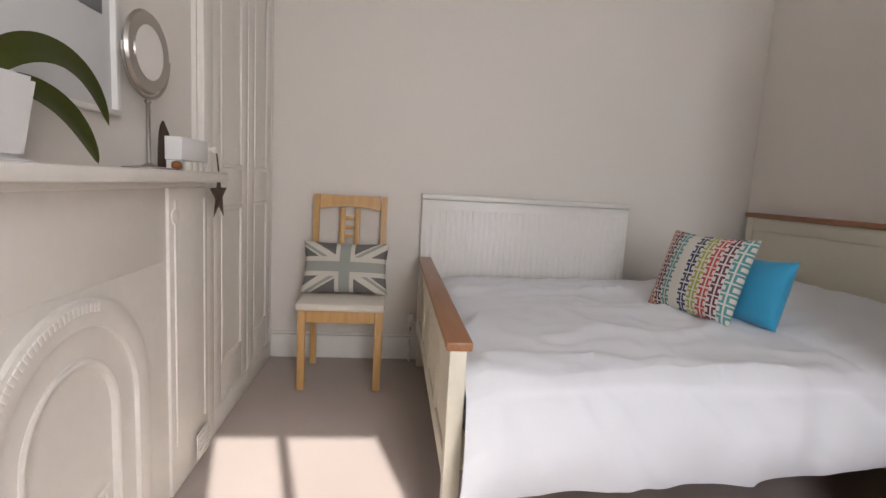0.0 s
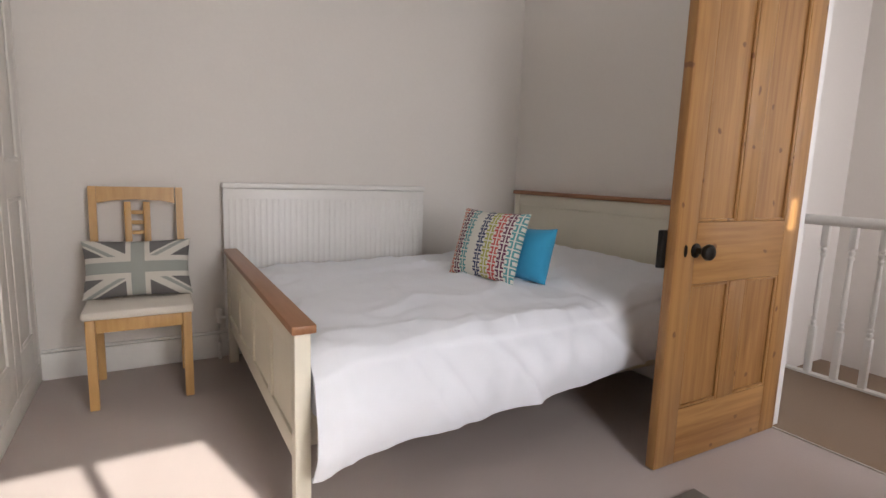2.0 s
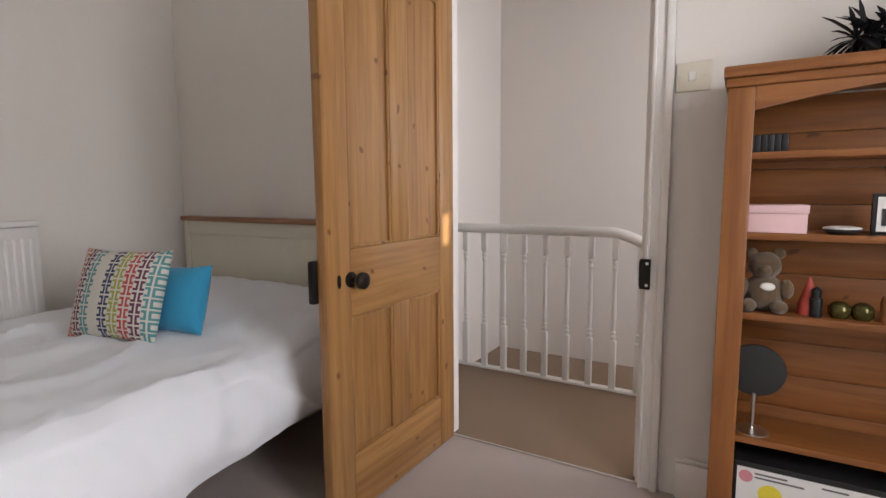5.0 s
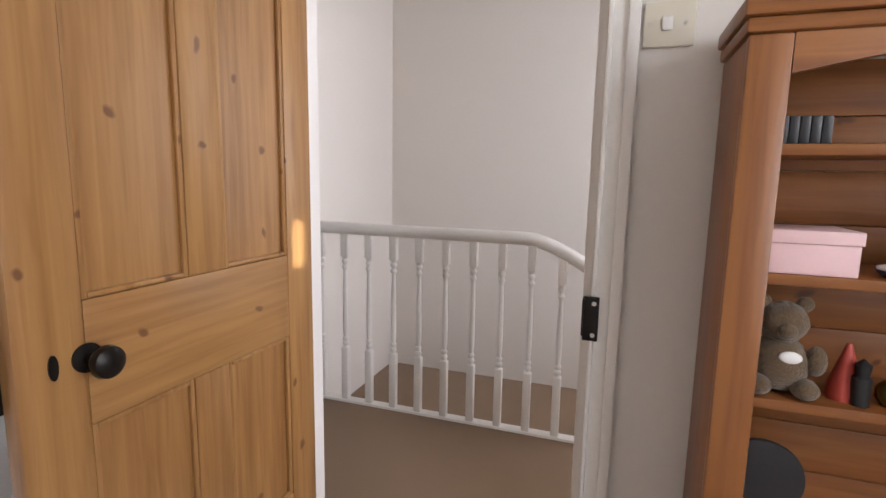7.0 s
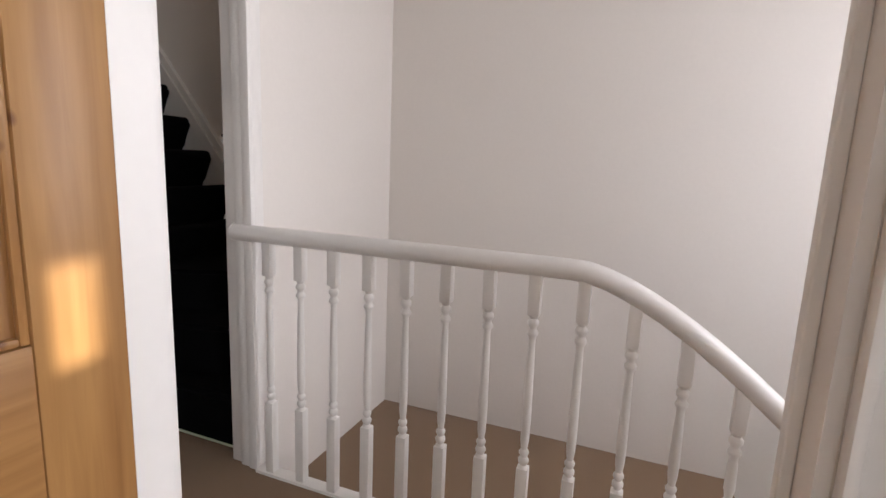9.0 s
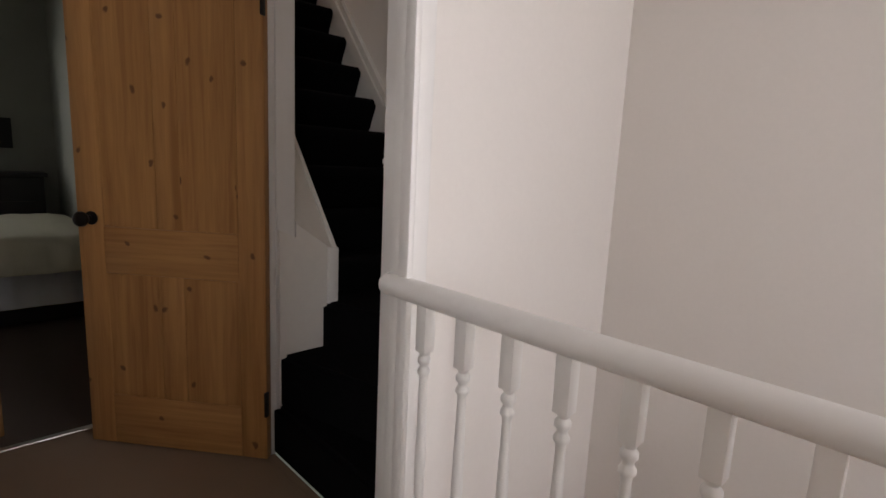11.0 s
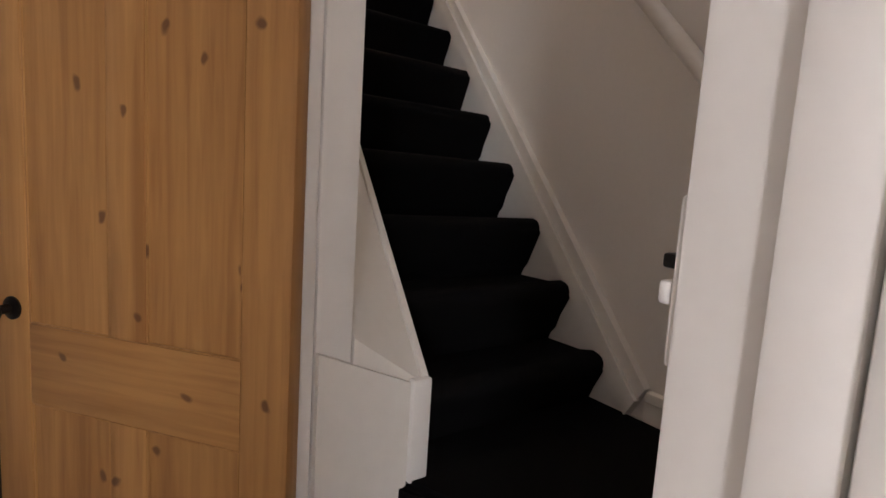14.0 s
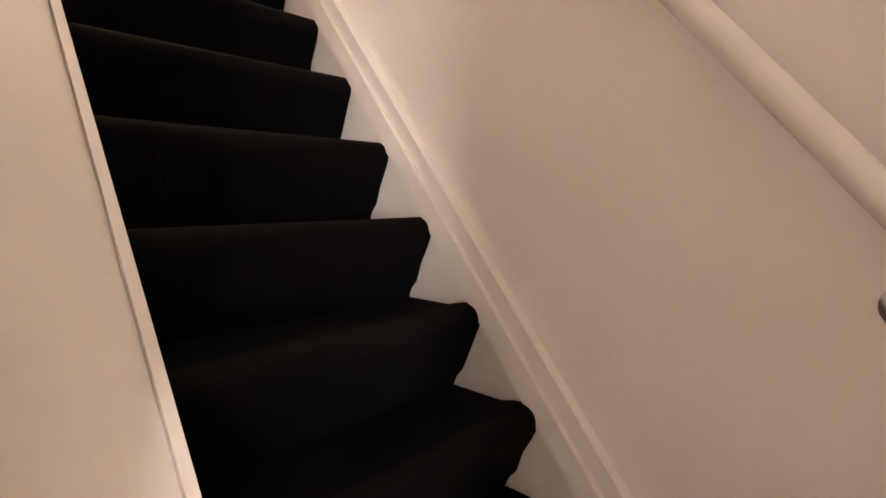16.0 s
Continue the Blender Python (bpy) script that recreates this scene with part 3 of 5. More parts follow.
def rail_z(y):
    """Height of the handrail's centre: level, then a swan-neck drop to the south."""
    if y > 0.72:
        return 0.885
    return 0.885 - 0.85 * (0.72 - y) ** 1.5


pts = [(BALX - 0.004, 1.888 - 0.01 * k, rail_z(1.8)) for k in range(2)] + [(BALX - 0.004, 1.80 - 0.05 * k, rail_z(1.80 - 0.05 * k)) for k in range(0, 36)]
hr = part("handrail", tube(bmesh.new(), pts, 0.031, 18, flat=0.92), GLOSS, bal, "thick rounded white handrail", smooth=True)
part("rail_end", lathe(bmesh.new(), [(0.031, 0), (0.030, 0.006), (0.024, 0.014), (0.012, 0.019), (0, 0.02)], (BALX - 0.004, 1.887, rail_z(1.8)), 18,
     Matrix.Rotation(radians(-90), 4, "X")), GLOSS, hr, smooth=True)
SQ = 0.0165


def spindle(y, top):
    b = bmesh.new()
    mid0, mid1 = 0.285, 0.742 - (0.858 - top)
    box(b, BALX - SQ, BALX + SQ, y - SQ, y + SQ, 0.014, mid0, bevel=0.002)
    box(b, BALX - SQ, BALX + SQ, y - SQ, y + SQ, mid1, top, bevel=0.002)
    h = mid1 - mid0
    prof = [(0.016, 0), (0.010, 0.008), (0.0155, 0.018), (0.0155, 0.026), (0.010, 0.034), (0.0145, 0.044), (0.0145, 0.050), (0.009, 0.058),
            (0.0125, 0.085), (0.0135, h * 0.35), (0.0115, h * 0.65), (0.0095, h - 0.075), (0.0105, h - 0.062), (0.0155, h - 0.056), (0.0155, h - 0.049),
            (0.0105, h - 0.041), (0.0105, h - 0.034), (0.016, h - 0.027), (0.016, h - 0.018), (0.010, h - 0.010), (0.0155, h)]
    lathe(b, prof, (BALX, y, mid0), 14)
    return part("spindle", b, GLOSS, bal, smooth=True)


for k in range(12):
    y = 1.747 - 0.1305 * k
    spindle(y, rail_z(y) - 0.024)

# ---- the attic stair enclosure ----
b = bmesh.new()
box(b, 3.598, 3.648, PARTY - 0.045, PARTY + 0.082, 0.0, TOP, bevel=0.004)
box(b, 3.580, 3.600, PARTY - 0.050, PARTY - 0.012, 0.0, TOP, bevel=0.005)
box(b, 3.586, 3.600, PARTY - 0.010, PARTY + 0.030, 0.0, TOP, bevel=0.004)
structure("trim_stair_door_post", b, GLOSS, "white gloss door post at the foot of the attic stairs", "door frame", smooth=True)
b = bmesh.new()
box(b, 3.630, 3.666, 2.694, 2.735, 0.0, TOP, bevel=0.004)
box(b, 3.668, 3.744, 2.690, 2.729, 0.0, TOP + 0.6, bevel=0.004)
box(b, 3.59, 3.644, PARTY + 0.083, 2.69, 1.985, 2.06, bevel=0.004)
structure("trim_stair_door_jamb", b, GLOSS, "white gloss door jamb of the attic stairs", "door frame", smooth=True)
kp = thing("latch_keep", (3.63, PARTY + 0.082, 1.2), "small white and black latch keep on the door post", "latch")
boxed("plate", (3.602, 3.640, PARTY + 0.08205, PARTY + 0.0863, 1.15, 1.25), GLOSS, kp, bevel=0.002)
boxed("catch", (3.604, 3.620, PARTY + 0.0865, PARTY + 0.096, 1.185, 1.200), CARD, kp, bevel=0.003)
boxed("bolt", (3.604, 3.618, PARTY + 0.0865, PARTY + 0.095, 1.207, 1.216), BLACKIRON, kp, bevel=0.002)

stairs = thing("attic_stairs", (4.3, 2.8, 0), "steep winding attic stairs in black carpet with white strings", "stairs")
RISE, GO, NZ, NYY = 0.198, 0.163, 0.768, 2.750
XL, XR = STX0 + 0.020, STX1 - 0.034


def soften(b):
    bmesh.ops.bevel(b, geom=[e for e in b.edges if abs(e.verts[0].co.z - e.verts[1].co.z) < 1e-4], offset=0.018, segments=3, affect="EDGES")
    return b


def winder(outline, z, low):
    return part("winder", soften(prism(bmesh.new(), outline, 2, low, z)), BLACKCARPET, stairs, smooth=True)


winder([(3.650, 1.922), (4.655, 1.922), (4.655, 2.684), (3.650, 2.684)], 0.215, 0.003)
winder([(3.672, 2.683), (3.86, 1.923), (4.654, 1.923), (4.654, 2.683)], 0.425, 0.20)
winder([(3.856, 2.682), (4.20, 1.924), (4.653, 1.924), (4.653, 2.93), (3.95, 2.93)], 0.610, 0.395)


def tread(k):
    """One carpeted step: a full rounded nosing, and a riser that falls back under it."""
    z, y = NZ + RISE * k, NYY + GO * k
    sag = 0.003 * math.sin(2.3 * k)
    prof = [(y + GO + 0.08, z - 0.016), (y + 0.100, z - 0.014), (y + 0.062, z - 0.004), (y + 0.038, z), (y + 0.020, z - 0.004), (y + 0.007, z - 0.012), (y, z - 0.024),
            (y - 0.002, z - 0.038), (y + 0.002, z - 0.054), (y + 0.013, z - 0.078), (y + 0.034 + sag, z - 0.12), (y + 0.052, z - RISE + 0.03), (y + 0.072, z - RISE + 0.008),
            (y + 0.085, z - RISE - 0.025), (y + GO + 0.08, z - RISE - 0.025)]
    b = prism(bmesh.new(), prof, 0, XL, XR)
    return part("step", b, BLACKCARPET, stairs, smooth=True)


for k in range(13):
    tread(k)
SL = 1.25
y9 = 4.70
def cap_z(y):
    return 0.605 + SL * (y - 2.66)


b = bmesh.new()
prism(b, [(2.56, 0.40), (2.56, 0.600), (2.66, 0.600), (y9, cap_z(y9) - 0.004), (y9, cap_z(y9) - 0.55), (2.95, 0.40)], 0, STX1 - 0.030, STX1 - 0.001)
part("wall_string", b, CREAM, stairs, "cream painted string board along the wall")
b = bmesh.new()
prism(b, [(2.66, 0.607), (2.630, 0.662), (y9, cap_z(y9) + 0.072), (y9, cap_z(y9) - 0.003)], 0, STX1 - 0.042, STX1 - 0.001)
prism(b, [(2.630, 0.666), (2.608, 0.704), (y9, cap_z(y9) + 0.120), (y9, cap_z(y9) + 0.075)], 0, STX1 - 0.030, STX1 - 0.001)
part("string_cap", b, CREAM, stairs, "cream painted cap moulding")
b = bmesh.new()
box(b, STX1 - 0.024, STX1 - 0.001, 2.10, 2.61, 0.50, 0.668, bevel=0.003)
box(b, STX1 - 0.032, STX1 - 0.001, 2.10, 2.605, 0.669, 0.700, bevel=0.006)
part("skirting", b, CREAM, stairs, "cream painted skirting on the winder wall", smooth=True)
SW = 1.27
ys = 2.684
b = bmesh.new()
zt = 0.823 + (y9 - ys) * SW
xa, xb = 3.746, STX0 + 0.003
vs = [b.verts.new(c) for c in ((xa, ys, 0.3), (xb, ys, 0.3), (xb, ys, 0.823), (xa, ys, 0.940), (xa, y9, 0.3), (xb, y9, 0.3), (xb, y9, zt), (xa, y9, zt + 0.03))]
for f in ((0, 1, 2, 3), (5, 4, 7, 6), (4, 0, 3, 7), (1, 5, 6, 2), (3, 2, 6), (3, 6, 7), (4, 5, 1, 0)):
    b.faces.new([vs[k] for k in f])
bmesh.ops.recalc_face_normals(b, faces=b.faces)
part("outer_string", b, CREAM, stairs, "cream painted boxed side of the flight")
b = bmesh.new()
prism(b, [(ys - 0.004, 0.30), (ys - 0.004, 0.835), (y9, 0.835 + (y9 - ys) * SW), (y9, 0.30)], 0, STX0 + 0.0035, STX0 + 0.018)
part("string_board", b, CREAM, stairs, "raised cream edge of the string", smooth=False)
b = bmesh.new()
box(b, STX0 - 0.030, STX0 + 0.016, 2.660, 2.682, 0.603, 0.838, bevel=0.004)
part("newel_stub", b, GLOSS, stairs, "short white corner post", smooth=True)
b = bmesh.new()
prism(b, [(3.669, 0.20), (3.669, 0.920), (3.877, 0.830), (3.877, 0.20)], 1, 2.672, 2.689)
part("side_panel", b, CREAM, stairs, "cream painted triangular panel under the string")
hand = thing("wall_handrail", (STX1, 2.6, 1.4), "cream painted mopstick handrail fixed to the stair wall", "handrail")
hp = [(STX1 - 0.070, 2.205 + 0.08 * k, 1.212 + 0.08 * k * 1.175) for k in range(30)]
part("rail", tube(bmesh.new(), hp, 0.024, 16), CREAM, hand, smooth=True)
BY, BZ = 2.345, 1.268
rose = part("bracket", lathe(bmesh.new(), [(0.034, 0), (0.034, 0.004), (0.026, 0.009), (0.010, 0.012), (0.008, 0.03)], (STX1 - 0.001, BY, BZ), 24, Matrix.Rotation(radians(-90), 4, "Y")),
            CHROME, hand, "round chrome bracket", smooth=True)
part("bracket_arm", tube(bmesh.new(), [(STX1 - 0.02, BY, BZ), (STX1 - 0.05, BY - 0.012, BZ + 0.012), (STX1 - 0.070, BY - 0.034, BZ + 0.062)], 0.006, 10), CHROME, rose, smooth=True)
for dy, dz in ((0.019, 0.010), (-0.019, 0.010), (0, -0.021)):
    part("screw", lathe(bmesh.new(), [(0.005, 0), (0.005, 0.0025)], (STX1 - 0.008, BY + dy, BZ + dz), 10, Matrix.Rotation(radians(-90), 4, "Y")), NICKEL, rose)

# ---- fireplace and alcove cupboard ----
fp = thing("fireplace", (WX, 1.3, 0), "cream painted Victorian fireplace with an arched cast-iron insert", "fireplace")
boxed("mantel_shelf", (WX - 0.04, WX + 0.105, 0.36, 2.045, 1.008, 1.040), CREAM, fp, bevel=0.008)
boxed("shelf_moulding", (WX - 0.04, WX + 0.030, 0.42, 2.035, 0.988, 1.007), CREAM, fp, bevel=0.008)
boxed("frieze", (WX - 0.04, WX + 0.0025, 0.7775, 1.7875, 0.7695, 0.987), CREAM, fp, bevel=0.0008)
for y0, y1 in ((0.47, 0.777), (1.788, 2.10)):
    p = boxed("pilaster", (WX - 0.04, WX + 0.012, y0, y1, 0.003, 0.987), CREAM, fp, bevel=0.006)
    b = bmesh.new()
    box(b, WX + 0.0122, WX + 0.018, y0 + 0.03, y0 + 0.045, 0.16, 0.95, bevel=0.0025)
    box(b, WX + 0.0122, WX + 0.018, y1 - 0.045, y1 - 0.03, 0.16, 0.95, bevel=0.0025)
    part("pilaster_moulding", b, CREAM, p, smooth=True)
    part("boss", lathe(bmesh.new(), [(0.026, 0), (0.024, 0.005), (0.012, 0.009), (0.0, 0.010)], (WX + 0.012, (y0 + y1) / 2 - 0.12, 0.900), 20, Matrix.Rotation(radians(90), 4, "Y")), CREAM, p, smooth=True)
CY, CZ = 1.335, 0.440


def arch(b, r0, r1, x0, x1, low=0.0):
    """A horseshoe band: a half ring on two straight legs."""
    n = 28
    tmp = bmesh.new()
    prof = [(math.cos(a), math.sin(a)) for a in (math.pi * k / n for k in range(n + 1))]
    path = [(1, low - CZ)] + prof + [(-1, low - CZ)]
    rows = []
    for c, s in path:
        rr = [(CY + c * r, CZ + (s if s == low - CZ else s * r)) for r in (r0, r1)]
        rows.append([tmp.verts.new(v) for v in ((x0, *rr[0]), (x1 - 0.004, *rr[0]), (x1, rr[0][0] * 0.7 + rr[1][0] * 0.3, rr[0][1] * 0.7 + rr[1][1] * 0.3),
                                                (x1, rr[0][0] * 0.3 + rr[1][0] * 0.7, rr[0][1] * 0.3 + rr[1][1] * 0.7), (x1 - 0.004, *rr[1]), (x0, *rr[1]))])
    for p, q in zip(rows, rows[1:]):
        for k in range(6):
            tmp.faces.new((p[k], p[(k + 1) % 6], q[(k + 1) % 6], q[k]))
    tmp.faces.new(rows[0]); tmp.faces.new(rows[-1][::-1])
    bmesh.ops.recalc_face_normals(tmp, faces=tmp.faces)
    merge(b, tmp)
    return b


n = 24
arc = [(CY + 0.165 * math.cos(math.pi * k / n), CZ + 0.165 * math.sin(math.pi * k / n)) for k in range(n + 1)]
b = bmesh.new()
prism(b, [(1.788, 0.003), (1.788, 0.769), (CY, 0.769)] + [(y, z) for y, z in arc[n // 2::-1]] + [(CY + 0.165, 0.003)], 0, WX - 0.05, WX + 0.002)
prism(b, [(0.777, 0.003), (CY - 0.165, 0.003)] + [(y, z) for y, z in arc[:n // 2 - 1:-1]] + [(CY, 0.769), (0.777, 0.769)], 0, WX - 0.05, WX + 0.002)
part("insert_plate", b, CREAM, fp, "painted cast-iron insert plate")
part("outer_arch", arch(bmesh.new(), 0.250, 0.312, WX - 0.013, WX + 0.019), CREAM, fp, "raised ornamental arch band", smooth=True)
part("inner_arch", arch(bmesh.new(), 0.160, 0.178, WX - 0.06, WX + 0.009), CREAM, fp, smooth=True)
b = bmesh.new()
box(b, WX - 0.060, WX - 0.010, CY - 0.164, CY + 0.164, 0.003, 0.44)
prism(b, [(CY + 0.164, 0.4402)] + [(CY + 0.164 * math.cos(math.pi * k / n), CZ + 0.001 + 0.164 * math.sin(math.pi * k / n)) for k in range(1, n)] + [(CY - 0.164, 0.4402)], 0, WX - 0.060, WX - 0.010)
part("fireback", b, CREAM, fp, "painted fireback")
b = bmesh.new()
for k in range(7):
    box(b, WX - 0.0095, WX - 0.004, CY - 0.13 + 0.042 * k, CY - 0.12 + 0.042 * k, 0.06, 0.25, bevel=0.002)
for z in (0.06, 0.155, 0.25):
    box(b, WX - 0.0098, WX - 0.002, CY - 0.140, CY + 0.140, z - 0.006, z + 0.006, bevel=0.002)
part("grate", b, CREAM, fp, "painted fire grate bars")
b = bmesh.new()
random.seed(4)
for k in range(30):
    a = math.pi * (0.42 + 0.5 * k / 30)
    box(b, -0.005, 0.003, -0.010, 0.010, -0.007, 0.007, bevel=0.003,
        turn=Matrix.Translation((WX + 0.018, CY + 0.292 * math.cos(a), CZ + 0.292 * math.sin(a))) @ Matrix.Rotation(a, 4, "X"))
part("egg_moulding", b, CREAM, fp, smooth=True)

vent = thing("floor_vent", (WX + 0.025, 2.05, 0.1), "small painted slatted vent low on the fireplace", "vent")
boxed("frame", (WX + 0.0225, WX + 0.027, 1.955, 2.06, 0.035, 0.125), CREAM, vent, bevel=0.001)
for k in range(5):
    boxed("slat", (WX + 0.0272, WX + 0.033, 1.96, 2.055, 0.043 + 0.016 * k, 0.052 + 0.016 * k), CREAM, vent, bevel=0.001)

cup = thing("alcove_cupboard", (WX, 2.65, 0), "tall cream built-in alcove cupboard with panelled doors", "cupboard")
boxed("carcass", (WX - 0.34, WX - 0.025, 2.107, NY - 0.003, 0.003, TOP - 0.003), CREAM, cup, bevel=0)
b = bmesh.new()
for y0, y1 in ((2.107, 2.20), (2.655, 2.675), (3.10, NY - 0.022)):
    box(b, WX - 0.024, WX, y0, y1, 0.003, TOP - 0.003, bevel=0.003)
box(b, WX - 0.024, WX - 0.001, 2.2, 3.10, 0.003, 0.10, bevel=0.002)
box(b, WX - 0.024, WX - 0.001, 2.2, 3.10, 2.1, TOP - 0.003, bevel=0.002)
part("face_frame", b, CREAM, cup, smooth=True)
for y0, y1 in ((2.203, 2.652), (2.678, 3.097)):
    d = part("cupboard_door", box(bmesh.new(), WX - 0.022, WX - 0.010, y0, y1, 0.103, 2.097), CREAM, cup)
    b = bmesh.new()
    st = 0.085
    box(b, WX - 0.0098, WX - 0.002, y0, y0 + st, 0.103, 2.097, bevel=0.002)
    box(b, WX - 0.0098, WX - 0.002, y1 - st, y1, 0.103, 2.097, bevel=0.002)
    for z0, z1 in ((0.103, 0.26), (0.91, 1.06), (1.96, 2.097)):
        box(b, WX - 0.0098, WX - 0.002, y0 + st, y1 - st, z0, z1, bevel=0.002)
    for z0, z1 in ((0.26, 0.91), (1.06, 1.96)):
        for e0, e1 in ((y0 + st, y0 + st + 0.02), (y1 - st - 0.02, y1 - st)):
            box(b, WX - 0.0098, WX + 0.0015, e0, e1, z0, z1, bevel=0.006)
        for e0, e1 in ((z0, z0 + 0.02), (z1 - 0.02, z1)):
            box(b, WX - 0.0098, WX + 0.0015, y0 + st, y1 - st, e0, e1, bevel=0.006)
    part("door_frame", b, CREAM, d, smooth=True)
part("door_knob", lathe(bmesh.new(), [(0.012, 0), (0.008, 0.006), (0.007, 0.015), (0.014, 0.022), (0.013, 0.030), (0, 0.034)], (WX - 0.002, 2.150, 1.12), 16, Matrix.Rotation(radians(90), 4, "Y")), CREAM, cup, smooth=True)

star = thing("hanging_star", (WX + 0.02, 2.150, 0.95), "dark rusty metal star hung on a cupboard knob", "ornament")
sp_ = []
for k in range(10):
    r = 0.096 if k % 2 == 0 else 0.038
    sp_.append((2.150 + r * math.sin(math.pi * k / 5), 0.955 + r * math.cos(math.pi * k / 5)))
tmp = bmesh.new()
front, back = tmp.verts.new((WX + 0.048, 2.150, 0.955)), tmp.verts.new((WX + 0.022, 2.150, 0.955))
rim = [tmp.verts.new((WX + 0.034, y, z)) for y, z in sp_]
for k in range(10):
    tmp.faces.new((front, rim[k], rim[(k + 1) % 10])); tmp.faces.new((back, rim[(k + 1) % 10], rim[k]))
bmesh.ops.recalc_face_normals(tmp, faces=tmp.faces)
part("star", tmp, RUST, star)
part("string", tube(bmesh.new(), [(WX + 0.034, 2.150, 1.045), (WX + 0.030, 2.149, 1.09), (WX + 0.022, 2.150, 1.135)], 0.003, 6), RUST, star)

# ---- bed ----
FX, BY0, BY1, HX = 0.70, 1.51, 3.05, 2.67
bed = thing("bed", (1.65, 2.3, 0), "cream painted double bed with oak-capped head and foot boards", "bed")


def bed_end(name, x0, x1, top, legs):
    p = boxed(name, (x0 + 0.012, x1 - 0.012, BY0 + 0.05, BY1 - 0.05, 0.24, top - 0.028), BEDCREAM, bed, bevel=0.003)
    for y0 in (BY0 + 0.01, BY1 - 0.055):
        part("post", box(bmesh.new(), x0, x1, y0, y0 + 0.045, 0.003, top - 0.027, bevel=0.003), BEDCREAM, p, smooth=True)
    n = 4 if top < 0.8 else 1
    for k in range(1, n):
        y = BY0 + 0.03 + (BY1 - BY0 - 0.06) * k / n
        part("batten", box(bmesh.new(), x0 + 0.003, x1 - 0.003, y - 0.03, y + 0.03, 0.27, top - 0.10, bevel=0.003), BEDCREAM, p, smooth=True)
    part("upper_rail", box(bmesh.new(), x0 + 0.003, x1 - 0.003, BY0 + 0.056, BY1 - 0.056, top - 0.10, top - 0.027, bevel=0.003), BEDCREAM, p, smooth=True)
    part("lower_rail", box(bmesh.new(), x0 + 0.003, x1 - 0.003, BY0 + 0.056, BY1 - 0.056, 0.20, 0.27, bevel=0.003), BEDCREAM, p, smooth=True)
    part("cap", box(bmesh.new(), x0 - 0.012, x1 + 0.012, BY0 - 0.012, BY1 + 0.004, top - 0.026, top, bevel=0.005), OAKCAP, p, "brown oak capping rail", smooth=True)
    return p


bed_end("footboard", FX - 0.012, FX + 0.035, 0.630, True)
bed_end("headboard", HX - 0.045, HX, 0.975, True)
for y in (BY0 + 0.07, BY1 - 0.10):
    boxed("side_rail", (FX + 0.036, HX - 0.046, y, y + 0.03, 0.22, 0.34), BEDCREAM, bed)
boxed("slat_base", (FX + 0.036, HX - 0.046, BY0 + 0.101, BY1 - 0.101, 0.27, 0.30), PINEH, bed)
mt = thing("mattress", (1.65, 2.3, 0.3), "white mattress lying on the bed frame", "mattress")
boxed("mattress_body", (FX + 0.045, HX - 0.06, BY0 + 0.06, BY1 - 0.06, 0.301, 0.48), DUVET, mt, bevel=0.03)


